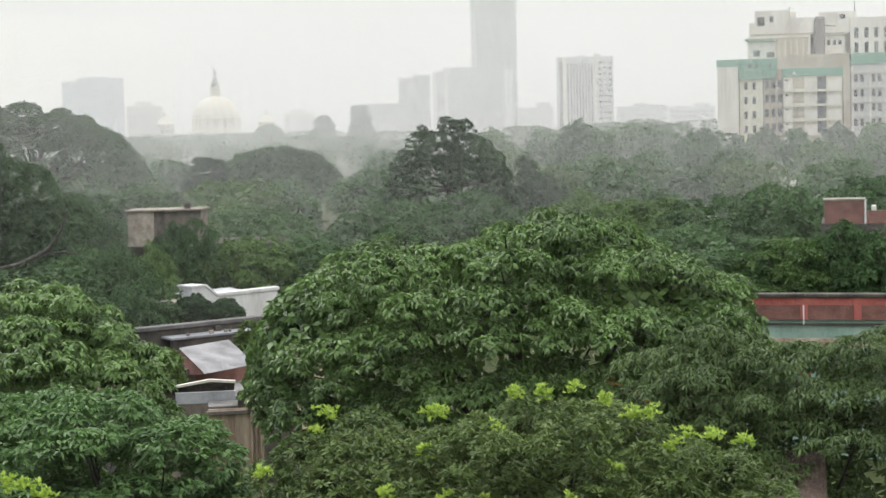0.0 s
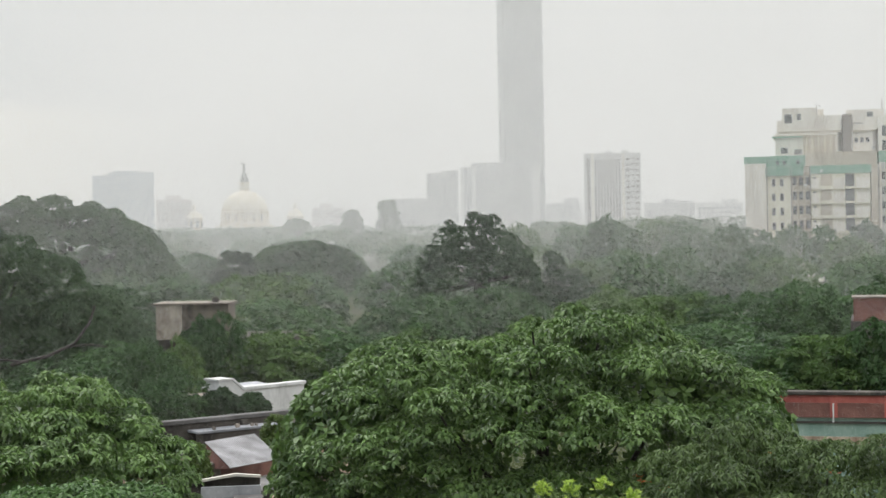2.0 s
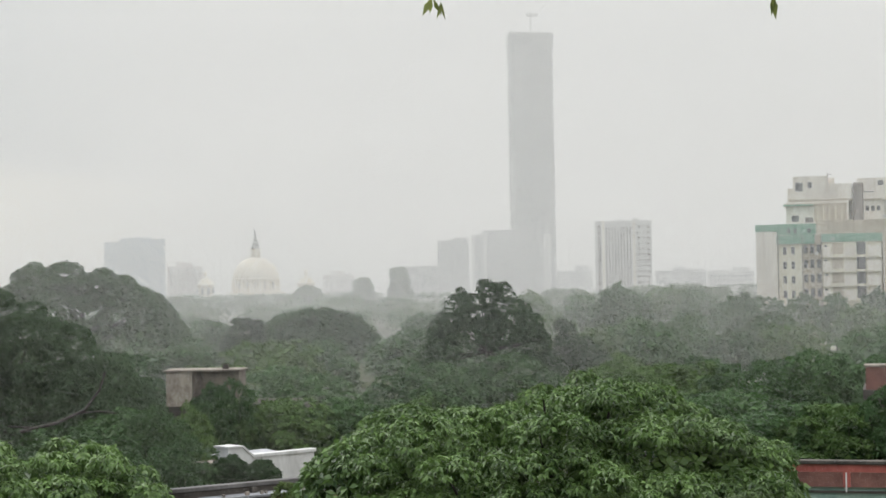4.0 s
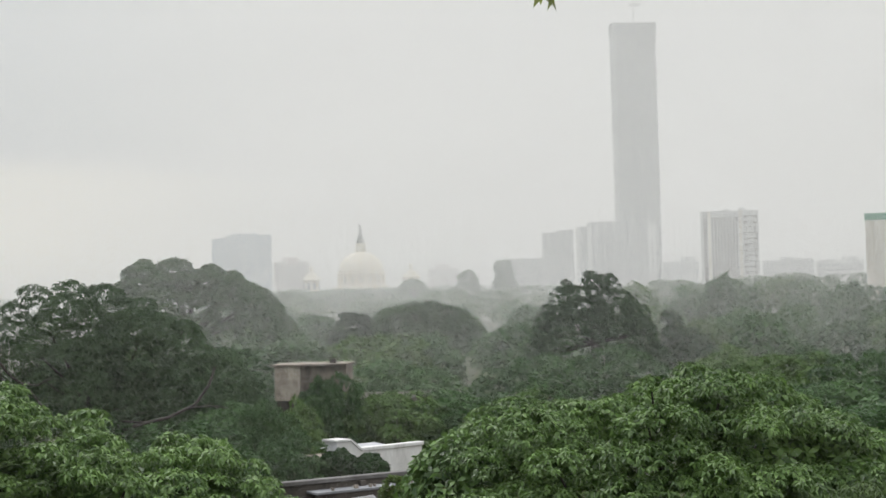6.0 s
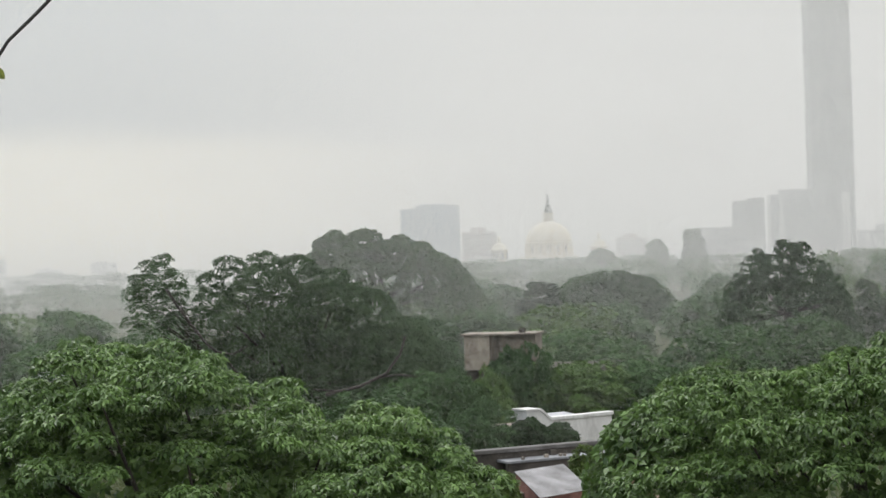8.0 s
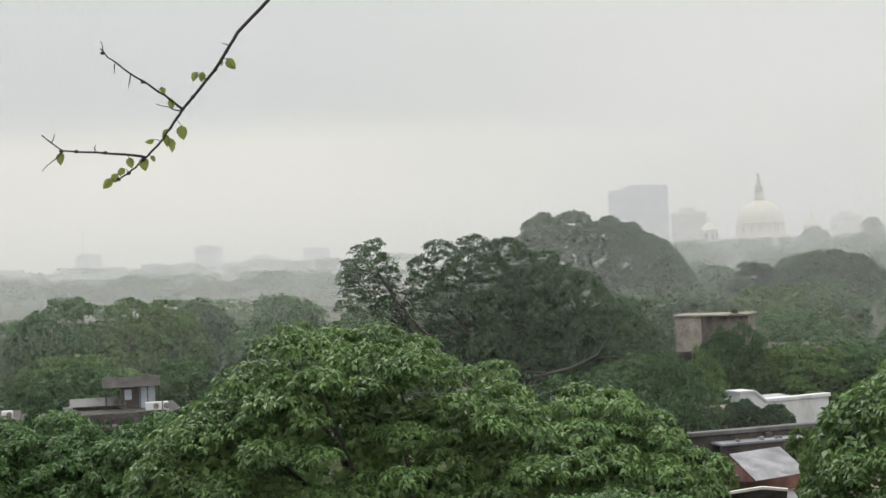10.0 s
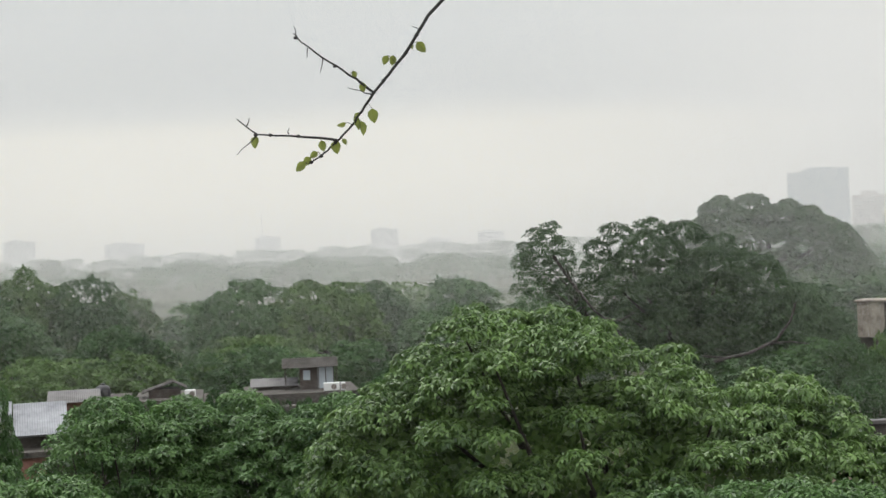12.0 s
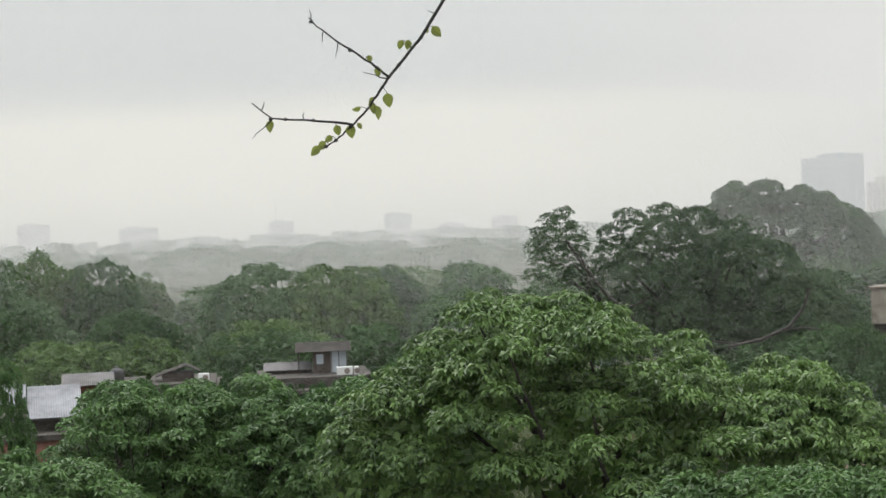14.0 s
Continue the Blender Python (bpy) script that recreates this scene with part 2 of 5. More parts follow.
def add_box(bm, x0, x1, y0, y1, z0, z1, bevel=0.0):
    vs = [bm.verts.new((x, y, z)) for x in (x0, x1) for y in (y0, y1) for z in (z0, z1)]
    fs = [bm.faces.new([vs[i] for i in f]) for f in ((0, 1, 3, 2), (4, 6, 7, 5), (0, 4, 5, 1), (2, 3, 7, 6), (0, 2, 6, 4), (1, 5, 7, 3))]
    if bevel:
        es = list({e for f in fs for e in f.edges})
        bmesh.ops.bevel(bm, geom=es, offset=bevel, segments=1, affect="EDGES")
    return bm


def box(x0, x1, y0, y1, z0, z1, bevel=0.0):
    return add_box(bmesh.new(), x0, x1, y0, y1, z0, z1, bevel)


def add_tube(bm, points, radii, sides=7):
    rings = []
    for i, p in enumerate(points):
        p = Vector(p)
        d = (Vector(points[min(i + 1, len(points) - 1)]) - Vector(points[max(i - 1, 0)])).normalized()
        u = d.cross(Vector((0.31, 0.95, 0.1))).normalized()
        v = d.cross(u)
        rings.append([bm.verts.new(p + radii[i] * (math.cos(a) * u + math.sin(a) * v)) for a in (2 * math.pi * k / sides for k in range(sides))])
    for a, b in zip(rings, rings[1:]):
        for k in range(sides):
            bm.faces.new((a[k], a[(k + 1) % sides], b[(k + 1) % sides], b[k]))
    bm.faces.new(rings[0][::-1])
    bm.faces.new(rings[-1])
    return bm


def add_lathe(bm, profile, sides=24, cx=0.0, cy=0.0):
    rings = [[bm.verts.new((cx + r * math.cos(2 * math.pi * k / sides), cy + r * math.sin(2 * math.pi * k / sides), z)) for k in range(sides)] for r, z in profile]
    for a, b in zip(rings, rings[1:]):
        for k in range(sides):
            f = bm.faces.new((a[k], a[(k + 1) % sides], b[(k + 1) % sides], b[k]))
            f.smooth = True
    bm.faces.new(rings[0][::-1])
    bm.faces.new(rings[-1])
    return bm


def quads_mesh(name, co, mat):
    """A mesh of separate four-cornered leaves from an array (n, 4, 3)."""
    n = len(co)
    me = bpy.data.meshes.new(name)
    me.vertices.add(4 * n)
    me.vertices.foreach_set("co", co.astype(np.float32).ravel())
    me.loops.add(4 * n)
    me.loops.foreach_set("vertex_index", np.arange(4 * n, dtype=np.int32))
    me.polygons.add(n)
    me.polygons.foreach_set("loop_start", np.arange(0, 4 * n, 4, dtype=np.int32))
    me.polygons.foreach_set("loop_total", np.full(n, 4, dtype=np.int32))
    me.update(calc_edges=True)
    me.materials.append(mat)
    return me


def unit(v):
    return v / np.maximum(1e-9, np.linalg.norm(v, axis=-1, keepdims=True))


def tufts(rng, centres, axes, count, length, width, open_angle=55, droop=0.5):
    """Leaves in drooping whorls: count leaves round each centre."""
    n = len(centres)
    axes = unit(axes)
    side = unit(np.cross(axes, rng.normal(size=(n, 3))))
    other = np.cross(axes, side)
    a = (np.arange(count)[None] / count * 2 * np.pi + rng.uniform(0, 1.2, (n, count)))[..., None]
    tilt = np.radians(open_angle + rng.normal(0, 16, (n, count)))[..., None]
    way = np.cos(tilt) * axes[:, None] + np.sin(tilt) * (np.cos(a) * side[:, None] + np.sin(a) * other[:, None])
    way = unit(way - np.array((0, 0, 1.0)) * droop * rng.uniform(0.3, 1.2, (n, count, 1)))
    ln = length * rng.uniform(0.65, 1.2, (n, count, 1))
    flat = unit(np.cross(way, axes[:, None] + 0.35 * rng.normal(size=(n, count, 3))))
    lift = np.cross(flat, way)
    foot = centres[:, None] + way * ln * 0.08
    mid = foot + way * ln * 0.48
    tip = foot + way * ln - np.array((0, 0, 1.0)) * ln * 0.18 * droop
    w = width * rng.uniform(0.7, 1.2, (n, count, 1)) * 0.5
    return np.stack([foot, mid - flat * w + lift * w * 0.5, tip, mid + flat * w + lift * w * 0.5], 2).reshape(-1, 4, 3)


def shell(rng, lobes, number, low=-0.45, depth=(0.80, 1.06)):
    """Points and outward ways near the outside of a heap of round lobes (rows of x, y, z, radius, flatness)."""
    lobes = np.asarray(lobes, float)
    area = lobes[:, 3] ** 2
    pick = rng.choice(len(lobes), number, p=area / area.sum())
    u = unit(rng.normal(size=(number, 3)))
    u[:, 2] = np.where(u[:, 2] < low, -u[:, 2], u[:, 2])
    l = lobes[pick]
    rad = np.stack([l[:, 3], l[:, 3], l[:, 3] * l[:, 4]], 1)
    p = l[:, :3] + u * rad * rng.uniform(*depth, (number, 1))
    keep = np.ones(number, bool)
    for k, o in enumerate(lobes):
        q = (p - o[:3]) / np.array((o[3], o[3], o[3] * o[4]))
        keep &= ((q ** 2).sum(1) > 0.60) | (pick == k)
    return p[keep], unit(u / rad)[keep]


def dome(rng, x, y, z, wide, tall, lobe, number, flat=0.8, low=-0.1):
    """Lobes spread over a rounded crown whose middle is at x, y, z."""
    rows = [(x, y, z, min(wide, tall) * 0.68, 1.0)] if wide < 1.6 * tall else [(x + dx * wide * 0.5, y, z, tall * 0.62, 0.9) for dx in (-0.7, 0, 0.7)]
    for k in range(number):
        c = low + (1 - low) * (k + 0.5) / number
        a = k * 2.39996 + rng.uniform(-0.3, 0.3)
        s = math.sqrt(max(0, 1 - c * c))
        r = lobe * rng.uniform(0.7, 1.3)
        reach = rng.uniform(0.84, 1.08)
        rows.append((x + s * math.cos(a) * (wide - r) * reach, y + s * math.sin(a) * (wide - r) * reach, z + c * (tall - r * flat) * reach, r, flat))
    return rows


def limbs(rng, lobes, foot, fork, thick, number=12):
    """A tapered trunk from foot to the fork's height and limbs to some of the lobes."""
    bm = bmesh.new()
    f = Vector(foot)
    top = f + Vector((rng.uniform(-0.4, 0.4), rng.uniform(-0.4, 0.4), fork))
    half = (f + top) / 2 + Vector((rng.uniform(-0.15, 0.15), rng.uniform(-0.15, 0.15), 0))
    add_tube(bm, [f - Vector((0, 0, 0.2)), f + Vector((0, 0, 0.4)), half, top], [thick * 1.5, thick * 1.1, thick * 0.9, thick * 0.75], 9)
    rows = sorted(lobes, key=lambda r: -r[3])[1:]
    step = max(1, len(rows) // number)
    for row in rows[::step][:number]:
        end = Vector(row[:3])
        bend = top.lerp(end, 0.5) + Vector((rng.uniform(-0.4, 0.4), rng.uniform(-0.4, 0.4), rng.uniform(-0.5, 0.2)))
        add_tube(bm, [top - Vector((0, 0, thick)), bend, end], [thick * 0.5, thick * 0.28, thick * 0.07], 6)
    return bm


def crown(rng, lobes, number, count, length, width, mat, inner=0.25, big=1.6, droop=0.5, open_angle=55, low=-0.45):
    p, u = shell(rng, lobes, number, low)
    up = np.array((0, 0, 1.0))
    co = [tufts(rng, p, u + 0.7 * up, count, length, width, open_angle, droop)]
    if inner:
        p, u = shell(rng, lobes, int(number * inner), -0.8, (0.45, 0.85))
        co.append(tufts(rng, p, u, 5, length * big, width * big * 1.5, 70, 0.3))
    return quads_mesh("crown", np.concatenate(co), mat)


def tree(name, seed, bearing, far, lobes_of, number, count, length, width, mat, label, category="tree", group="", fork=0.4, thick=0.25, **more):
    """lobes_of(rng) gives lobes in metres, x to the viewer's right, y away, z above the ground."""
    rng = np.random.default_rng(seed)
    root = thing(name, facing(bearing, far), label, category, group)
    rows = lobes_of(rng)
    zs = max(r[2] + r[3] for r in rows)
    part("trunk", limbs(rng, rows, (0, 0, 0), zs * fork, thick), BARK, root)
    part("crown", crown(rng, rows, number, count, length, width, mat, **more), mat, root)
    return root


def heap(rng, tops, base, deep, lobe, number, flat=0.62, back=0.9, rough=0.2):
    """Leafy clumps over a crown whose upper edge is the line through tops (x, z), and the rounded masses within it."""
    xs, zs = [p[0] for p in tops], [p[1] for p in tops]
    mid, half = (xs[0] + xs[-1]) / 2, (xs[-1] - xs[0]) / 2
    caps = []
    for k in range(number):
        x = xs[0] + 2 * half * ((0.5 + k * 0.7548777) % 1)
        a = -1.5 + (1.5 + back) * ((0.5 + k * 0.5698403) % 1)
        r = lobe * rng.uniform(0.6, 1.35)
        thin = math.sqrt(max(0.12, 1 - ((x - mid) / half) ** 2))
        tall = float(np.interp(x, xs, zs)) - base
        reach = rng.uniform(1 - rough, 1.01 if abs(a) < 0.4 else 1.06)
        caps.append((x, deep * thin * math.sin(a) * reach - 0.8 * r * math.sin(a), base + tall * math.cos(a) ** 0.7 * reach - r * flat * max(0.25, math.cos(a)), r, flat))
    mass = []
    for x in np.linspace(xs[0], xs[-1], 7)[1:-1]:
        tall = float(np.interp(x, xs, zs)) - base
        mass.append((x, 0.3, base + tall * 0.38, min(deep, tall, half) * 0.55, 0.9))
    return caps, mass


def heap_crown(rng, caps, mass, number, count, length, width, mat, droop=1.0, open_angle=68, low=0.15, inner=0.2):
    """Drooping leaf rosettes on the clumps, larger shaded leaves on the masses within."""
    p, u = shell(rng, caps, number, low, (0.88, 1.06))
    co = [tufts(rng, p, 0.6 * u + np.array((0, 0, 0.9)), count, length, width, open_angle, droop)]
    if inner:
        p, u = shell(rng, mass, int(number * inner), -0.6, (0.85, 1.0))
        co.append(tufts(rng, p, u, 5, length * 1.8, width * 2.4, 75, 0.3))
    return quads_mesh("crown", np.concatenate(co), mat)


def heap_tree(name, seed, bearing, far, tops, base, deep, lobe, clumps, number, count, length, width, mat, label, group="", fork=0.35, thick=0.25, flat=0.62, rough=0.2, **more):
    """A tree whose crown is a heap of clumps; tops in metres, x to the viewer's right, z above the ground."""
    rng = np.random.default_rng(seed)
    root = thing(name, facing(bearing, far), label, "tree", group)
    caps, mass = heap(rng, tops, base, deep, lobe, clumps, flat, rough=rough)
    part("trunk", limbs(rng, mass + caps, (0, 0, 0), max(z for _, z in tops) * fork, thick, 16), BARK, root)
    part("crown", heap_crown(rng, caps, mass, number, count, length, width, mat, **more), mat, root)
    return root


# ---- ground ----
def build_ground():
    bm = bmesh.new()
    bmesh.ops.create_grid(bm, x_segments=80, y_segments=80, size=6000)
    for v in bm.verts:
        v.co.z = -0.05 + 0.1 * noise.noise(v.co * 0.004)
    ob = new("ground", mesh_of("ground", bm, EARTH))
    tagged(ob, "dark wet earth and grass under the trees", "ground", kind="structure")


build_ground()


# ---- skyline ----
def windows_grid(parent, x0, x1, z0, z1, nx, nz, w, h, y, mat, name="window", depth=0.25):
    """Single panes set into shallow reveals, each an object of its own on one mesh."""
    me = mesh_of(name, box(-w / 2, w / 2, -depth / 2, depth / 2, -h / 2, h / 2), mat)
    for i in range(nx):
        for k in range(nz):
            ob = part(name, me, mat, parent)
            ob.location = (x0 + (x1 - x0) * (i + 0.5) / nx, y, z0 + (z1 - z0) * (k + 0.5) / nz)


def tower():
    far, b = 1630, -8.19
    root = thing("skyscraper", facing(b, far, 0, 12), "very tall slender grey glass skyscraper fading into rain haze", "tower")
    w, top = 20.0, 266.0
    part("body", box(-w, w, -14, 14, 0, top - 4, 1.5), TOWER_SKIN, root)
    bm = bmesh.new()
    add_box(bm, -w - 0.6, w + 0.6, -14.6, -13.4, top - 10, top)
    add_box(bm, -w - 0.6, w + 0.6, 13.4, 14.6, top - 10, top)
    add_box(bm, -w - 0.6, -w + 0.6, -13.4, 13.4, top - 10, top + 1.5)
    add_box(bm, w - 0.6, w + 0.6, -13.4, 13.4, top - 14, top)
    part("parapet", bm, TOWER_SKIN, root)
    fin = mesh_of("fin", box(-0.35, 0.35, -0.6, 0.6, 0, top - 12), TOWER_FIN)
    for k in range(15):
        ob = part("fin", fin, TOWER_FIN, root)
        ob.location = (-w + 2.0 + k * (2 * w - 4) / 14, -14.4, 0)
    band = mesh_of("floor_band", box(-w + 0.4, w - 0.4, -0.25, 0.25, -0.2, 0.2), TOWER_SKIN)
    for k in range(58):
        ob = part("floor_band", band, TOWER_SKIN, root)
        ob.location = (0, -14.2, 6 + k * 4.3)
    bm = bmesh.new()
    add_tube(bm, [(1.5, 0, top - 4), (1.5, 0, top + 24)], [0.7, 0.5], 6)
    part("mast", bm, PALE_WALL, root)
    bm = box(-3, 9, -1, 1, top + 18, top + 21, 0.3)
    part("crane_arm", bm, PALE_WALL, root, "pale crane cab and arm")


tower()


def office(name, bearing0, bearing1, far, el, label, mat, deep=20, turn=0, bays=0, floors=0, steps=(), trim=None, win=WINDOW_DARK, category="building"):
    """A block between two bearings; steps are (from, to, more height) along its width, in parts of it."""
    mid = (bearing0 + bearing1) / 2
    half = far * math.radians(bearing0 - bearing1) / 2
    top = rise(el, far)
    root = thing(name, facing(mid, far, 0, turn), label, category)
    part("body", box(-half, half, 0, deep, 0, top), mat, root)
    bm = bmesh.new()
    for x0, x1, y0, y1 in ((-half, half, -0.2, 0.3), (-half, half, deep - 0.3, deep + 0.2), (-half - 0.2, -half + 0.3, 0.3, deep - 0.3), (half - 0.3, half + 0.2, 0.3, deep - 0.3)):
        add_box(bm, x0, x1, y0, y1, top + 0.003, top + 1.1)
    part("parapet", bm, mat, root)
    for a, b, h in steps:
        part("roof_block", box(-half + 2 * half * a, -half + 2 * half * b, deep * 0.25, deep * 0.75, top, top + h, 0.2), mat, root)
    if bays:
        windows_grid(root, -half + half * 0.06, half - half * 0.06, top - floors * 3.6 - 0.5, top - 0.8, bays, floors, 2 * half / bays * 0.62, 1.7, -0.05, win)
    if trim:
        rib = mesh_of("pilaster", box(-0.5, 0.5, -0.35, 0.2, 0, top + 0.5), trim)
        for k in range((bays or 8) + 1):
            ob = part("pilaster", rib, trim, root)
            ob.location = (-half + 0.5 + (2 * half - 1) * k / (bays or 8), -0.1, 0)
    return root, half, top


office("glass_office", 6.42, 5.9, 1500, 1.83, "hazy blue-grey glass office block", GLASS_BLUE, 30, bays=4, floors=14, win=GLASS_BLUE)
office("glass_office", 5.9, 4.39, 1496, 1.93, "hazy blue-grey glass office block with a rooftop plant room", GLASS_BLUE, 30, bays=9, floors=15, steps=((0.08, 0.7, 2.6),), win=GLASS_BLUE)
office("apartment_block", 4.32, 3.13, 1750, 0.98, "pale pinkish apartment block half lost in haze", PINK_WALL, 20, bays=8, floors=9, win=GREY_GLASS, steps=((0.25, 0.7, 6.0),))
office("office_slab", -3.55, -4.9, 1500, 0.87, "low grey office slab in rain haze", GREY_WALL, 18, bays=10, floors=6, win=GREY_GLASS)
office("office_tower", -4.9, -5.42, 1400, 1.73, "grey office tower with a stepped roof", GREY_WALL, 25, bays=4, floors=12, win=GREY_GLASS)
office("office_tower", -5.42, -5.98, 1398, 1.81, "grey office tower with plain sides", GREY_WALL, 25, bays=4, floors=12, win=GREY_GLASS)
root, half, top = office("office_tower", -6.13, -8.74, 1350, 1.90, "broad grey office tower with pale corner piers", GREY_WALL, 30, bays=14, floors=12, win=GREY_GLASS, steps=((0.12, 0.62, 5.0),), trim=None)
for x in (-half, -half + 9.5, half - 3.5, half - 0.2):
    part("corner_pier", box(x - 1.4, x + 1.4, -0.8, 0.6, 0, top + 1.2), PALE_WALL, root)
root, half, top = office("residential_tower", -10.31, -12.24, 1000, 2.27, "pale residential tower with vertical strips and rooftop water tanks", PALE_WALL, 22, turn=0, bays=0, floors=0, steps=((0.18, 0.5, 1.2), (0.66, 0.78, 3.2), (0.38, 0.5, 2.6)))
windows_grid(root, -half + 1.2, -half + 4.2, 4, top - 1, 1, 15, 2.0, 2.9, -0.05, SHUTTER)
windows_grid(root, -half + 6.0, half * 0.30, 4, top - 2.5, 9, 15, 0.9, 2.9, -0.05, SHUTTER)
windows_grid(root, half * 0.46, half - 0.6, 4, top - 1, 3, 15, 2.1, 1.5, -0.05, SHUTTER)
for x in (-half + 5.0, half * 0.38):
    part("pier", box(x - 0.8, x + 0.8, -0.9, 0.3, 0, top + 1.3), WHITE_PAINT, root)
sill = mesh_of("balcony", box(-1.6, 1.6, -1.1, 0.2, -0.5, 0.5), PALE_WALL)
for k in range(15):
    ob = part("balcony", sill, PALE_WALL, root)
    ob.location = (half * 0.73, -0.15, 5.2 + k * (top - 5) / 15)
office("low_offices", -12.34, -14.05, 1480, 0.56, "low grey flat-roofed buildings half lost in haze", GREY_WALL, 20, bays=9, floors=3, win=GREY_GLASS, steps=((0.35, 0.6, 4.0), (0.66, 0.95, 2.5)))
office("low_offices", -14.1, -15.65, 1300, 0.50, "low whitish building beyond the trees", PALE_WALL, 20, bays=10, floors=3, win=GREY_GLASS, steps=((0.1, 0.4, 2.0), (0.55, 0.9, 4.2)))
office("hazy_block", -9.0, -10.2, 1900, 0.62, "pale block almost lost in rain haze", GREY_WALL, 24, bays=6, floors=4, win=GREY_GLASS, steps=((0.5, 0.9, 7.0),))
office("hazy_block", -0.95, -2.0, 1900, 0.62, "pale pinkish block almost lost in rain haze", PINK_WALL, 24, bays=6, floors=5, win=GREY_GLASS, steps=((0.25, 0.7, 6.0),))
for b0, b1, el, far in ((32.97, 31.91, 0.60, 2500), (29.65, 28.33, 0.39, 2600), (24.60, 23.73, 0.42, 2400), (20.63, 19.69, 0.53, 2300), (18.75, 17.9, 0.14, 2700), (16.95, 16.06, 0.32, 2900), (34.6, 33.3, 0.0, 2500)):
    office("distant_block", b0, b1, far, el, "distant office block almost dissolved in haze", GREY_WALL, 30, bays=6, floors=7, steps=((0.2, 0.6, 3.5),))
bm = bmesh.new()
add_tube(bm, [(0, 0, 0), (0, 0, 34)], [0.8, 0.3], 6)
mast = new("radio_mast", mesh_of("radio_mast", bm, GREY_WALL))
mast.location = spot(24.35, 2406, rise(0.42, 2400) - 0.5)
tagged(mast, "thin mast on a distant rooftop", "mast")


def memorial():
    far = 1170
    root = thing("domed_memorial", facing(1.34, far, 0, 0), "white marble domed memorial hall with a bronze finial figure", "monument")
    part("main_hall", box(-46, 46, -20, 25, 0, 12.5, 0.4), MARBLE, root)
    part("central_block", box(-20, 20, -23, 20, 0, 17.0, 0.4), MARBLE, root)
    bm = bmesh.new()
    add_lathe(bm, [(17.2, 17), (17.2, 18.2), (15.2, 18.4), (15.2, 25.6), (16.8, 25.9), (16.8, 27.0), (15.6, 27.2)], 32)
    part("drum", bm, MARBLE, root)
    column = bmesh.new()
    add_lathe(column, [(0.75, 18.2), (0.6, 18.8), (0.55, 25.2), (0.8, 25.7)], 8)
    me = mesh_of("column", column, MARBLE)
    for k in range(28):
        a = 2 * math.pi * k / 28
        ob = part("column", me, MARBLE, root)
        ob.location = (16.2 * math.cos(a), 16.2 * math.sin(a), 0)
    opening = mesh_of("arched_window", box(-1.0, 1.0, -0.3, 0.3, 19.6, 24.2), WINDOW_DARK)
    for k in range(14):
        a = 2 * math.pi * (k + 0.5) / 14
        ob = part("arched_window", opening, WINDOW_DARK, root)
        ob.location = (15.2 * math.cos(a), 15.2 * math.sin(a), 0)
        ob.rotation_euler = (0, 0, a + math.pi / 2)
    bm = bmesh.new()
    add_lathe(bm, [(16.0 * math.cos(a), 27.0 + 14.6 * math.sin(a)) for a in (math.radians(d) for d in range(0, 78, 6))] + [(3.2, 41.4)], 32)
    part("dome", bm, MARBLE, root)
    bm = bmesh.new()
    add_lathe(bm, [(3.4, 41.2), (3.4, 46.6), (4.0, 46.8), (4.0, 47.4)], 16)
    part("lantern", bm, MARBLE, root)
    bm = bmesh.new()
    add_lathe(bm, [(3.5, 47.4), (2.6, 50.0), (1.6, 53.2), (0.8, 54.8), (0.8, 55.4)], 16)
    part("cupola", bm, BRONZE, root, "dark weathered cupola roof")
    bm = bmesh.new()
    add_tube(bm, [(0, 0, 55.4), (0.1, 0, 57.2), (-0.1, 0, 59.4), (-0.2, 0, 60.4)], [0.8, 1.0, 0.8, 0.4], 7)
    add_tube(bm, [(0, 0, 58.7), (-1.5, 0, 60.9)], [0.35, 0.55], 5)
    part("finial", bm, BRONZE, root, "dark bronze winged finial")
    for x in (-34.5, 34.5):
        kiosk = part("corner_kiosk", add_lathe(bmesh.new(), [(5.6, 12.5), (5.6, 22.0), (6.4, 22.2), (6.4, 23.2), (5.0, 23.4), (4.6, 25.0), (3.2, 26.6), (0.9, 27.6), (0.9, 29.0), (1.4, 30.0), (0.6, 32.0)], 16, x, -14), MARBLE, root)
        gap = mesh_of("kiosk_opening", box(-0.9, 0.9, -0.2, 0.2, 15.6, 20.6), WINDOW_DARK)
        for k in range(8):
            a = 2 * math.pi * (k + 0.5) / 8
            ob = part("kiosk_opening", gap, WINDOW_DARK, kiosk)
            ob.location = (x + 5.6 * math.cos(a), -14 + 5.6 * math.sin(a), 0)
            ob.rotation_euler = (0, 0, a + math.pi / 2)


memorial()


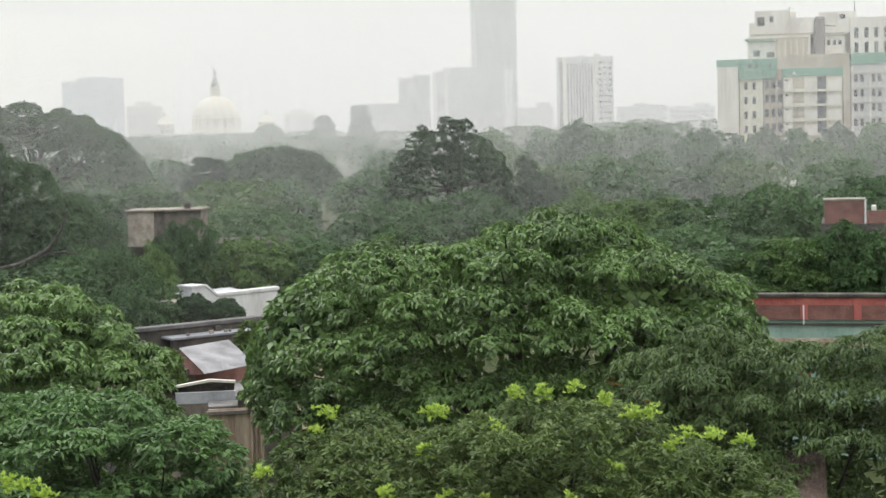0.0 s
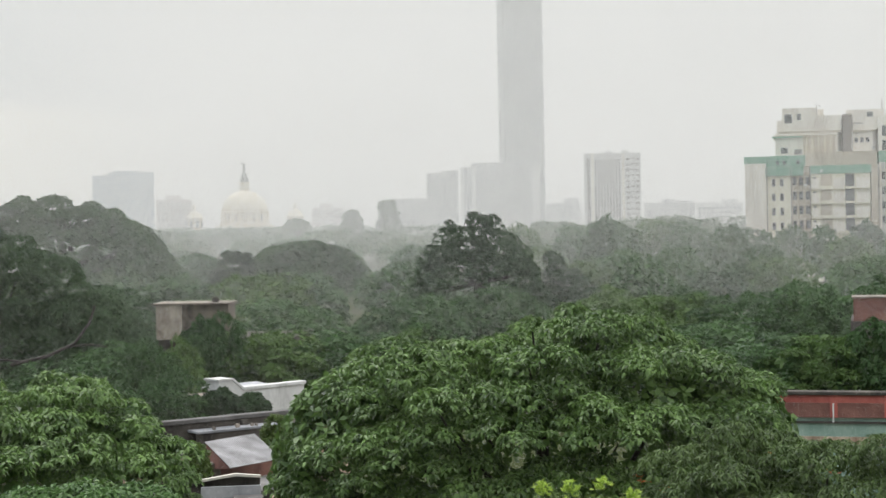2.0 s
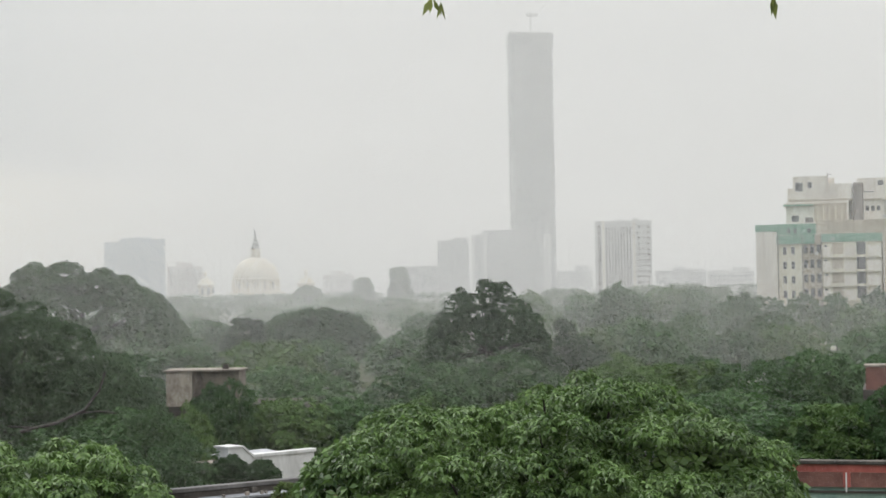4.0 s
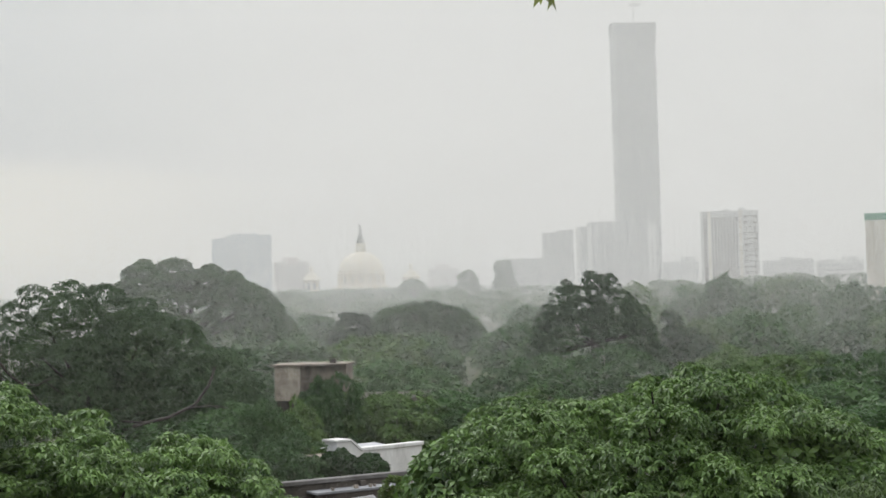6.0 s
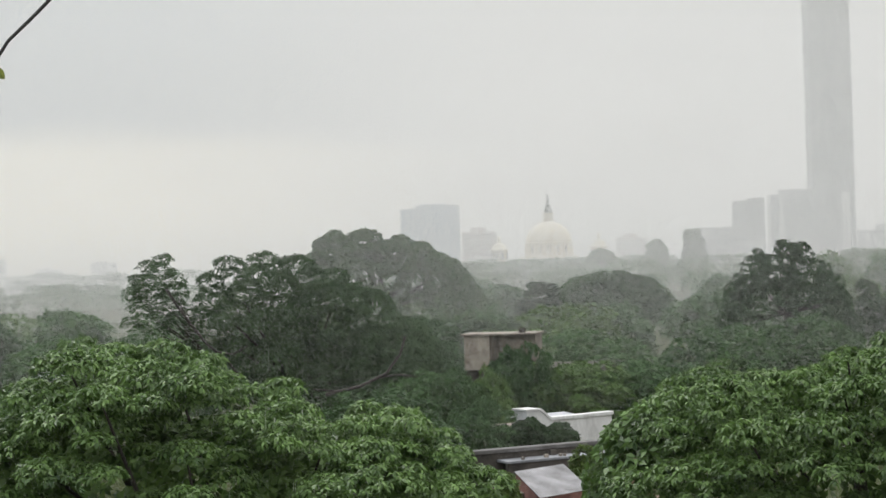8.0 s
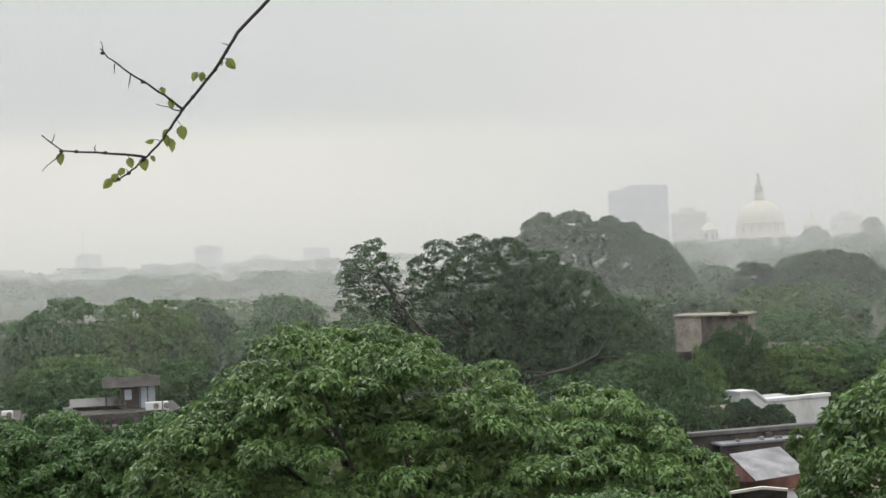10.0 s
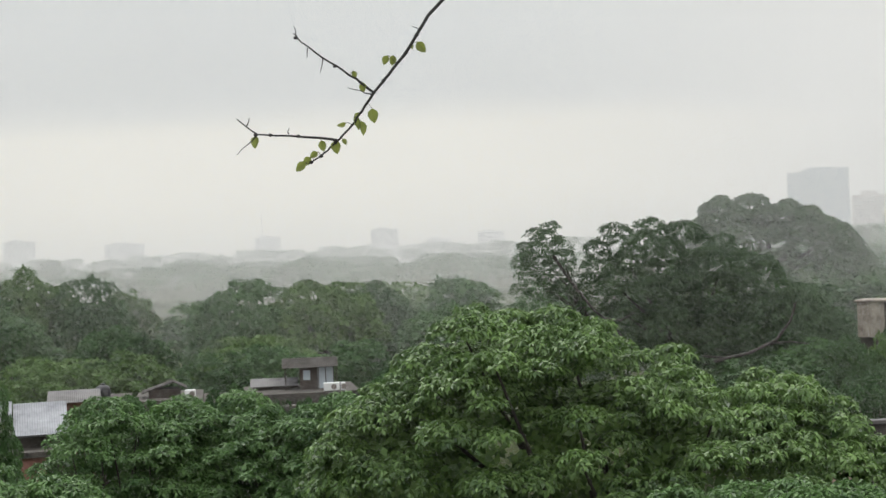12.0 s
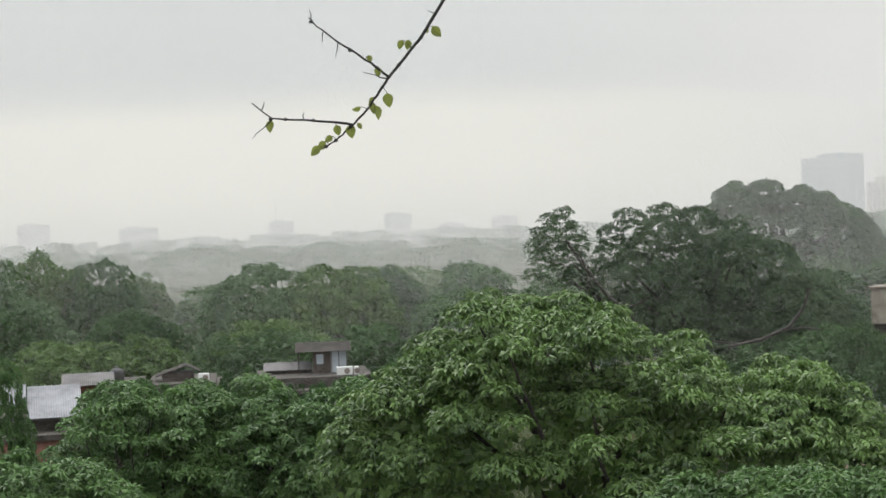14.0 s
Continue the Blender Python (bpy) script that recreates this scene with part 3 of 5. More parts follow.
def green_building():
    """x runs from the white end wall to the right, z from the ground."""
    far = 400
    root = thing("apartment_building", Matrix.Translation(spot(-15.76, far)) @ Matrix.Rotation(radians(-18.5), 4, "Z"),
                 "weathered white and mint green apartment building, unfinished upper floors", "building")
    pane = {}

    def opening(x, z, w, h, y, mat=WINDOW_DARK, parent=root):
        key = (round(w, 2), round(h, 2), mat.name)
        if key not in pane:
            pane[key] = mesh_of("window", box(-w / 2, w / 2, -0.06, 0.06, -h / 2, h / 2), mat)
        ob = part("window", pane[key], mat, parent)
        ob.location = (x, y - 0.02, z)

    part("end_wall", box(0, 4.7, -2.0, 14, 0, 27.9), WHITE_PAINT, root)
    part("end_band", box(-0.15, 4.85, -2.15, 14, 27.9, 29.5), MINT, root)
    part("wing_wall", box(4.7, 10.4, 0, 14, 0, 27.0), CREAM, root)
    part("wing_band", box(4.85, 13.8, -0.35, 14, 27.0, 29.6), MINT, root)
    part("lower_band", box(4.7, 13.4, -0.7, -0.05, 24.9, 26.9), MINT, root)
    part("bay_wall", box(10.4, 15.2, 0.9, 14, 0, 27.0), BEIGE, root)
    part("main_wall", box(15.2, 28.6, 0, 14, 0, 25.2), CREAM, root)
    part("main_band", box(15.0, 28.8, -0.3, 14, 25.2, 27.1), MINT, root)
    part("beige_storey", box(13.8, 30.2, 0.8, 14, 27.1, 30.3), BEIGE, root)
    part("pier", box(28.8, 30.6, -0.8, 14, 0, 27.1), BEIGE, root)
    part("right_wall", box(30.6, 62, 0.4, 14, 0, 27.6), PALE_WALL, root)
    part("right_band", box(30.6, 62, 0.0, 14, 27.6, 30.2), MINT, root)
    for z in (23.6, 20.2, 16.8, 13.4):
        for x in (6.5, 8.4):
            opening(x, z - 0.3, 0.75, 1.7, 0)
        for x in (11.3, 12.8, 14.3):
            opening(x, z, 0.9, 1.9, 0.9)
        slab = part("balcony_slab", box(15.2, 28.4, -1.1, 0, z - 2.05, z - 1.8), CREAM, root)
        opening(18.6, z, 2.6, 2.5, 0, BEIGE)
        opening(23.9, z, 2.0, 2.9, 0)
        opening(15.9, z, 0.6, 1.8, 0)
        for x0, x1 in ((15.3, 17.0), (20.1, 22.7), (25.4, 28.3)):
            part("balcony_front", box(x0, x1, -1.08, -0.96, z - 1.8, z + 0.5), WHITE_PAINT, root)
        for x in (31.6, 33.0, 35.6, 37.0, 39.6, 41.0, 43.6, 45.0, 47.6, 49.0):
            opening(x, z + 0.8, 0.8, 1.7, 0.4)
    for x in (7.5, 9.0, 12.2):
        opening(x, 28.0, 0.7, 1.0, -0.35)
    for x, w in ((16.6, 1.8), (21.4, 2.6), (26.8, 3.0)):
        opening(x, 28.3, w, 0.5, 0.8, BEIGE)
    # set-back upper floors
    part("back_wall", box(7.2, 42, 8.0, 13.9, 30.31, 38.4), WHITE_PAINT, root)
    rib = mesh_of("pilaster", box(-0.18, 0.18, -0.3, 0.0, 0, 27.5), WHITE_PAINT)
    for k in range(8):
        ob = part("pilaster", rib, WHITE_PAINT, root)
        ob.location = (30.9 + 4.0 * k, 0.397, 0)
    for z in (22.6, 19.2, 15.8, 12.4):
        part("sun_shade", box(30.65, 60, -0.35, 0.09, z + 3.1, z + 3.25), CREAM, root)
    for x, z in ((13.4, 22.3), (17.2, 25.6), (26.6, 18.9), (33.9, 21.0), (29.0, 30.6)):
        part("wall_box", box(x, x + 0.8, -0.75, -0.05, z, z + 0.6), PALE_WALL, root)
    for x in (5.0, 10.6, 14.9, 30.4):
        part("rain_pipe", add_tube(bmesh.new(), [(x, -0.9, 0), (x, -0.9, 27.0)], [0.11, 0.11], 6), SHUTTER, root)
    part("terrace_house", box(6.9, 21.4, 4, 14, 29.6, 35.0), WHITE_PAINT, root)
    part("terrace_roof", box(6.4, 21.0, 3.6, 14, 34.0, 34.5), BEIGE, root)
    opening(9.0, 31.0, 1.6, 1.4, 4)
    opening(12.2, 30.6, 1.8, 1.2, 4, SHUTTER)
    opening(19.6, 32.2, 0.9, 3.2, 4, BEIGE)
    part("top_house", box(8.6, 16.6, 4.4, 14, 35.0, 41.0), WHITE_PAINT, root)
    part("top_house", box(16.6, 22.2, 4.6, 14, 35.0, 39.1), WHITE_PAINT, root)
    part("ledge", box(7.6, 22.2, 3.9, 4.6, 35.0, 35.5), BEIGE, root)
    part("tank_stub", box(16.7, 18.2, 7, 10, 39.1, 40.7), WHITE_PAINT, root)
    opening(10.0, 38.5, 1.7, 2.1, 4.4)
    opening(12.5, 38.9, 0.9, 1.4, 4.4)
    part("stair_tower", box(22.4, 24.8, 3.4, 12, 29.6, 39.2, 0.3), SHUTTER, root, "dark grey stair tower")
    part("link_house", box(24.8, 29.4, 4.2, 14, 30.3, 35.0), WHITE_PAINT, root)
    for x in (25.6, 26.9, 28.2):
        opening(x, 33.0, 0.75, 1.1, 4.2)
    for x in (24.95, 26.25, 27.55, 28.85):
        part("pilaster", box(x - 0.14, x + 0.14, 3.9, 4.19, 30.3, 35.0), WHITE_PAINT, root)
    part("terrace_screen", box(13.4, 20.8, 3.3, 3.99, 29.62, 33.9), BEIGE, root, "stained beige terrace screen wall")
    part("terrace_canopy", box(6.2, 13.2, 3.0, 3.99, 34.0, 34.3), MINT, root, "thin green canopy edge")
    for x in (14.2, 15.6, 17.0, 18.4, 19.8):
        part("screen_post", box(x - 0.12, x + 0.12, 3.15, 3.297, 29.62, 33.9), CREAM, root)
    part("roof_rail", add_tube(bmesh.new(), [(16.6, 4.7, 39.1), (16.6, 4.7, 41.6), (17.6, 4.7, 41.2)], [0.1, 0.1, 0.1], 6), SHUTTER, root)
    part("water_spout", add_tube(bmesh.new(), [(24.8, 3.3, 37.0), (27.2, 3.0, 36.8)], [0.14, 0.12], 6), SHUTTER, root)
    part("roof_mast", add_tube(bmesh.new(), [(31.6, 5.2, 40.2), (31.6, 5.2, 42.6)], [0.12, 0.08], 6), SHUTTER, root)
    part("link_ledge", box(24.4, 29.8, 3.4, 4.2, 35.0, 35.3), BEIGE, root)
    part("upper_house", box(23.4, 32.0, 4.8, 14, 35.4, 40.2), WHITE_PAINT, root)
    opening(28.8, 39.0, 1.3, 1.1, 4.8)
    part("stair_house", box(30.6, 42, 3.0, 14, 30.2, 38.6), WHITE_PAINT, root)
    for z in (31.6, 35.0):
        for x in (31.9, 34.2, 36.4, 38.6):
            opening(x, z, 0.9, 2.4, 3.0)
    part("upper_slab", box(42, 62, 3.6, 14, 30.2, 37.0), WHITE_PAINT, root)
    for z in (32.0, 35.2):
        for k in range(6):
            opening(43.5 + k * 2.4, z, 0.9, 2.2, 3.6)


green_building()


# ---- roofs and walls between the trees ----
def rooftop_room():
    far = 118
    root = thing("rooftop_room", Matrix.Translation(spot(3.59, far)) @ Matrix.Rotation(radians(3.6 - 12), 4, "Z"), "stained bare concrete rooftop room with a thin flat slab", "building")
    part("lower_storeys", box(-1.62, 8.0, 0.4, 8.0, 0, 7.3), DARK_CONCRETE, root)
    part("front_wall", box(-1.68, 0.0, 0, 3.0, 7.3, 9.72), PALE_CONCRETE, root)
    part("side_wall", box(0.003, 3.4, 0.3, 3.0, 7.3, 9.72), MOULDY, root)
    part("roof_slab", box(-1.85, 3.55, -0.16, 3.2, 9.72, 9.86, 0.02), CONCRETE, root)
    part("corner_post", box(-0.1, 0.14, -0.05, 0.05, 7.3, 9.70), PALE_CONCRETE, root)
    part("roof_stub", box(2.2, 2.6, 0.6, 1.0, 9.86, 10.2), DARK_CONCRETE, root)


rooftop_room()


def brick_tank():
    far = 108
    root = thing("rooftop_tank_room", facing(-19.9, far, 0, 0), "red brick rooftop tank room with a white downpipe", "building")
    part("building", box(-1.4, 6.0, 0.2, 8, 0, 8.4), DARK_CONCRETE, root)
    part("brickwork", box(-1.2, 1.25, 0.4, 2.6, 8.4, 9.85), BRICK_RED, root)
    part("roof_lip", box(-1.3, 1.35, 0.3, 2.7, 9.85, 9.95), CONCRETE, root)
    part("side_parapet", box(1.4, 3.6, 0.3, 0.6, 8.4, 9.2), BRICK_RED, root)
    part("pipe", add_tube(bmesh.new(), [(1.32, 0.3, 8.2), (1.32, 0.3, 9.95)], [0.06, 0.06], 8), PLASTIC, root, "white plastic downpipe")
    part("vent_cap", box(1.7, 2.0, 0.4, 0.7, 9.2, 9.55, 0.05), PLASTIC, root)


brick_tank()


def painted_wall():
    far = 75
    m = facing(-20.5, far, 0, 0)
    root = thing("painted_building", m, "low building with a faded red parapet over teal walls", "building")
    top = rise(-5.82, far)
    part("teal_wall", box(-5.2, 9, 0, 9, 0, top - 1.15), TEAL_PAINT, root)
    part("red_band", box(-5.25, 9, -0.12, 0.25, top - 1.15, top - 0.16), RED_PAINT, root)
    part("lower_red", box(-5.24, 9, -0.16, -0.121, top - 1.15, top - 0.50), BRICK_RED, root)
    part("wall_stain", box(-5.2, 9, -0.04, -0.003, top - 2.4, top - 2.0), STAIN_WALL, root, "stained pinkish plaster strip")
    part("coping", box(-5.4, 9, -0.28, 0.4, top - 0.16, top, 0.03), DARK_CONCRETE, root)
    part("roof", box(-5.2, 9, 0.26, 9, top - 1.147, top - 0.9), DARK_CONCRETE, root)
    for x in (-2.5, -0.2, 2.4, 5.2):
        part("pilaster", box(x - 0.16, x + 0.16, -0.2, -0.163, top - 1.15, top - 0.17), RED_PAINT, root)
    part("downpipe", add_tube(bmesh.new(), [(-2.52, -0.30, top - 1.35), (-2.52, -0.30, top - 0.5)], [0.035, 0.035], 8), PLASTIC, root)
    part("string_course", box(-5.3, 9, -0.1, -0.003, top - 1.42, top - 1.32), DARK_CONCRETE, root)


painted_wall()


def corrugated(x0, x1, y0, y1, z0, z1, pitch=0.11, high=0.009, thick=0.02):
    """A corrugated sheet falling from z1 at y1 to z0 at y0, its ribs along the fall."""
    bm = bmesh.new()
    n = max(4, int((x1 - x0) / pitch * 4))
    rows = []
    for layer in (0, -thick):
        for y, z in ((y0, z0), (y1, z1)):
            rows.append([bm.verts.new((x0 + (x1 - x0) * k / n, y, z + layer + high * math.cos(k * math.pi / 2))) for k in range(n + 1)])
    for k in range(n):
        bm.faces.new((rows[0][k], rows[0][k + 1], rows[1][k + 1], rows[1][k]))
        bm.faces.new((rows[2][k], rows[3][k], rows[3][k + 1], rows[2][k + 1]))
        bm.faces.new((rows[0][k], rows[2][k], rows[2][k + 1], rows[0][k + 1]))
        bm.faces.new((rows[1][k], rows[1][k + 1], rows[3][k + 1], rows[3][k]))
    return bm


def add_prism(bm, outline, y0, y1):
    """An upright outline (x, z) with thickness from y0 to y1."""
    a = [bm.verts.new((x, y0, z)) for x, z in outline]
    b = [bm.verts.new((x, y1, z)) for x, z in outline]
    n = len(outline)
    bm.faces.new(a)
    bm.faces.new(b[::-1])
    for k in range(n):
        bm.faces.new((a[k], b[k], b[(k + 1) % n], a[(k + 1) % n]))
    return bm


def between(p, q):
    """A frame at p whose x axis runs level towards q."""
    d = q - p
    return Matrix.Translation((p.x, p.y, 0)) @ Matrix.Rotation(math.atan2(d.y, d.x), 4, "Z")


def white_shed():
    root = thing("white_roofed_shed", between(spot(2.32, 97), spot(-0.6, 101)), "long whitewashed shed with a coped wall and a taller sloping end", "shed")
    part("masonry", box(0.1, 6.4, 0.4, 4.5, 0, 5.1), CONCRETE, root)
    part("end_block", add_prism(bmesh.new(), ((0, 0), (1.75, 0), (1.75, 5.55), (0.95, 6.2), (0, 6.2)), 0.0, 1.2), WHITEWASH, root)
    part("end_coping", add_prism(bmesh.new(), ((-0.1, 6.2), (0.97, 6.2), (1.75, 5.56), (1.85, 5.64), (1.02, 6.3), (-0.1, 6.3)), -0.1, 1.3), WHITEWASH, root)
    part("front_wall", box(1.753, 6.5, 0.1, 0.45, 0, 5.5, 0.02), WHITEWASH, root)
    part("wall_coping", box(1.853, 6.6, 0.0, 0.55, 5.5, 5.72, 0.03), WHITEWASH, root)
    part("roof_sheet", corrugated(1.9, 6.4, 0.6, 4.6, 5.12, 5.45), WHITE_SHEET, root)


white_shed()


def flat_roofs():
    root = thing("flat_roofed_house", between(spot(4.2, 77.4), spot(-0.9, 81.3)), "old flat-roofed house with black mouldy parapets and wet roofing", "building")
    part("masonry", box(0, 8.2, -3.0, 6, 0, 4.7), STAIN_WALL, root)
    part("wet_roof", box(0, 8.2, -3.0, 6, 4.7, 4.85), GREY_ROOF, root)
    part("back_parapet", box(0, 8.2, 0.0, 0.3, 4.853, 6.0), DARK_CONCRETE, root)
    part("back_coping", box(-0.1, 8.3, -0.12, 0.42, 6.0, 6.2, 0.03), GREY_ROOF, root)
    part("brick_wall", box(4.6, 8.2, -1.0, -0.7, 4.853, 5.6), BRICK_RED, root)
    part("ledge", box(1.2, 8.2, -1.1, -0.02, 5.6, 5.72, 0.02), WHITE_ROOF, root)
    part("ledge_wall", box(1.3, 4.597, -1.0, -0.7, 4.853, 5.6), DARK_CONCRETE, root)
    part("ledge_block", box(3.95, 4.25, -0.3, -0.03, 5.72, 5.98, 0.02), DARK_CONCRETE, root)
    for x, w in ((2.1, 0.12), (3.3, 0.2), (4.1, 0.14), (4.35, 0.1), (6.3, 0.16)):
        part("loose_brick", box(x, x + w, -0.9, -0.75, 5.72, 5.80 + w * 0.4, 0.01), CONCRETE, root)
    part("front_parapet", box(0, 5.0, -3.2, -3.003, 4.3, 5.25), DARK_CONCRETE, root)

    shed = thing("tin_lean_to", between(spot(2.62, 68.5), spot(0.3, 71.5)), "brick lean-to under a wet corrugated tin sheet", "shed")
    part("brickwork", box(0.05, 3.6, -0.2, 1.2, 0, 5.2), BRICK_RED, shed)
    gable = bmesh.new()
    near_side = [gable.verts.new(p) for p in ((0.03, 0.3, 6.24), (-0.1, 0.0, 5.2), (-1.28, -2.3, 5.55))]
    far_side = [gable.verts.new(v.co + Vector((0.12, 0.06, -0.02))) for v in near_side]
    gable.faces.new(near_side)
    gable.faces.new(far_side[::-1])
    for k in range(3):
        gable.faces.new((near_side[k], far_side[k], far_side[(k + 1) % 3], near_side[(k + 1) % 3]))
    part("gable", gable, BRICK_RED, shed)
    sheet = corrugated(0, 3.0, -2.4, 0.35, 5.6, 6.3)
    for v in sheet.verts:
        v.co.x -= 0.5 * (0.35 - v.co.y)
    part("tin_sheet", sheet, TIN, shed)
    part("side_slab", box(-1.5, -0.05, -0.6, 1.0, 0, 5.55, 0.02), CONCRETE, shed)
    part("front_kerb", box(-1.6, 3.4, -3.0, -2.6, 0, 5.1), DARK_CONCRETE, shed)

    near = thing("streaked_house", facing(1.78, 56), "house with a white roof edge and pale rain-streaked plaster walls", "building")
    part("masonry", box(-0.1, 1.75, 0.2, 5.0, 0, 5.75), STAIN_WALL, near)
    part("back_masonry", box(-2.6, -0.103, 1.62, 5.0, 0, 5.747), CONCRETE, near)
    part("white_upstand", box(-1.2, 0.85, 1.6, 1.75, 5.75, 6.14), WHITE_SHEET, near)
    part("roof", box(-2.6, 1.75, 1.9, 5.0, 5.753, 5.9), GREY_ROOF, near)
    part("roof_apron", box(-0.1, 0.9, 0.28, 1.6, 5.753, 5.84, 0.02), GREY_ROOF, near)
    part("roof_edge", add_prism(bmesh.new(), ((-2.0, 6.18), (0.0, 6.46), (0.86, 6.38), (0.86, 6.46), (0.0, 6.55), (-2.0, 6.26)), 1.75, 1.95), WHITE_PAINT, near, "white painted roof edge")
    part("dark_upstand", add_prism(bmesh.new(), ((-2.0, 5.9), (0.8, 5.9), (0.84, 6.376), (0.0, 6.456), (-2.0, 6.176)), 1.952, 2.1), DARK_CONCRETE, near)
    part("slab", box(-4.4, -2.7, 0.0, 1.4, 0, 6.35, 0.03), GREY_ROOF, near)
    part("chimney", box(0.9, 1.2, 0.3, 0.7, 5.75, 6.25), DARK_CONCRETE, near)
    for x in (1.35, 1.5, 1.66):
        part("drain_pipe", add_tube(bmesh.new(), [(x, 0.1, 0), (x, 0.1, 5.6)], [0.05, 0.05], 8), STAIN_WALL, near)
    part("ledge", box(-0.16, 1.8, 0.1, 0.25, 5.55, 5.7, 0.02), CONCRETE, near)

    brown = thing("brown_roofed_shed", facing(-18.1, 39.4), "small shed with a dull brown tin roof among trees", "shed")
    part("masonry", box(-0.6, 0.7, 0.2, 1.6, 0, 6.2), DARK_CONCRETE, brown)
    part("roof_sheet", corrugated(-0.7, 0.85, -0.2, 1.8, 6.2, 6.9), RUSTY, brown)


flat_roofs()


def rooftop_hut():
    base = thing("flat_roofed_block", facing(26.0, 98), "long low block with a flat concrete roof", "building")
    zr = rise(-5.35, 98)
    zt = zr + 0.62
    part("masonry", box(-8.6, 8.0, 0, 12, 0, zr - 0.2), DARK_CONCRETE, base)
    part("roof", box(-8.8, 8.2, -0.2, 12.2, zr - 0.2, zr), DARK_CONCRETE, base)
    for x0, x1, y0 in ((1.3, 8.1, 1.2), (-5.2, -1.2, 1.2), (-8.6, -5.6, 2.2)):
        part("roof_platform", box(x0, x1, y0, 8.0, zr, zt), DARK_CONCRETE, base)
    root = thing("rooftop_hut", facing(22.9, 102, zt), "plank rooftop hut with a pale blue panel and grey sheet roof", "hut")
    part("plank_wall", box(-0.85, 0.25, 0, 2.2, 0, 1.35), PLANK, root)
    part("window", box(-0.62, -0.2, -0.03, 0.0, 0.55, 1.15), BLUE_PANEL, root)
    part("blue_panel", box(0.253, 1.25, 0.05, 2.2, 0, 1.3), BLUE_PANEL, root)
    bm = bmesh.new()
    add_box(bm, 0.25, 1.25, -0.03, 0.047, 1.3, 1.36)
    for x in (0.28, 0.72, 1.2):
        add_box(bm, x, x + 0.05, -0.02, 0.047, 0, 1.298)
    part("panel_frame", bm, PLANK, root)
    part("front_roof", corrugated(-1.9, 1.5, -0.6, 1.0, 1.36, 1.86), OLD_SHEET, root)
    part("back_roof", corrugated(-1.9, 1.5, 2.7, 1.03, 1.40, 1.86), OLD_SHEET, root)
    part("gable_board", box(1.36, 1.42, -0.3, 2.3, 1.3, 1.5), PLANK, root)
    for x in (-1.75, 1.35):
        part("post", box(x, x + 0.08, -0.35, -0.27, 0, 1.36), PLANK, root)
    part("side_roof", corrugated(-3.9, -0.95, 0.2, 2.0, 0.25, 0.62), GREY_ROOF, root)
    part("side_wall", box(-3.7, -0.95, 0.6, 1.8, 0, 0.28), PLANK, root)
    small = thing("rooftop_shelter", facing(28.1, 101, zt), "small dark rooftop shelter with a sloping sheet", "hut")
    part("masonry", box(-0.7, 1.2, 0.2, 1.8, 0, 0.5), PLANK, small)
    bm = bmesh.new()
    pts = ((-1.1, 0.35), (0.75, 0.95), (1.6, 0.55))
    for (xa, za), (xb, zb) in zip(pts, pts[1:]):
        v = [bm.verts.new(p) for p in ((xa, -0.1, za), (xb, -0.1, zb), (xb, 2.0, zb), (xa, 2.0, za), (xa, -0.1, za - 0.06), (xb, -0.1, zb - 0.06), (xb, 2.0, zb - 0.06), (xa, 2.0, za - 0.06))]
        for f in ((0, 1, 2, 3), (7, 6, 5, 4), (0, 4, 5, 1), (1, 5, 6, 2), (2, 6, 7, 3), (3, 7, 4, 0)):
            bm.faces.new([v[i] for i in f])
    part("roof_sheet", bm, OLD_SHEET, small)

    def cooler(bearing, far, w):
        unit_box = thing("air_conditioner", facing(bearing, far, zt), "white air conditioner unit on a rooftop", "air conditioner", "rooftop air conditioners")
        part("casing", box(-w / 2, w / 2, 0, 0.35, 0.03, 0.52, 0.03), PLASTIC, unit_box)
        part("grille", add_tube(bmesh.new(), [(w * 0.15, -0.012, 0.27), (w * 0.15, 0.02, 0.27)], [0.17, 0.17], 14), SHUTTER, unit_box)
        for x in (-w / 2 + 0.05, w / 2 - 0.1):
            part("foot", box(x, x + 0.06, 0.02, 0.33, 0, 0.03), BLACK, unit_box)

    cooler(22.3, 99.5, 0.95)
    cooler(21.9, 99.5, 0.28)
    cooler(27.1, 99.5, 0.65)
    tank = thing("water_tank", facing(30.0, 101.5, zt), "black plastic water tank on a roof", "water tank")
    part("body", add_lathe(bmesh.new(), [(0.42, 0), (0.45, 0.1), (0.43, 0.3), (0.45, 0.5), (0.43, 0.7), (0.38, 0.85), (0.15, 0.95)], 16), BLACK, tank)
    part("lid", add_lathe(bmesh.new(), [(0.16, 0.953), (0.16, 1.02), (0.12, 1.04)], 12), BLACK, tank)
    white = thing("white_roofed_house", facing(32.2, 78), "brick house with whitewashed sheet roofs", "building")
    part("masonry", box(-3.0, 1.0, 0.5, 5, 0, 6.9), DARK_CONCRETE, white)
    part("roof_sheet", corrugated(-1.1, 1.35, -0.4, 3.4, 7.1, 8.25), WHITE_ROOF, white)
    part("small_roof", corrugated(-2.6, -1.15, 0.6, 3.4, 7.7, 8.4), WHITE_ROOF, white)
    part("dark_eave", box(-3.2, 0.6, -1.6, 0.45, 6.2, 6.45), DARK_CONCRETE, white)
    part("brick_front", box(-3.0, 0.3, -1.4, 0.4, 0, 6.2), BRICK_RED, white)
    grey = thing("grey_roofed_shed", facing(30.9, 97), "shed with a grey sheet roof", "shed")
    part("masonry", box(-1.4, 1.2, 0.4, 3, 0, 6.75), BRICK_RED, grey)
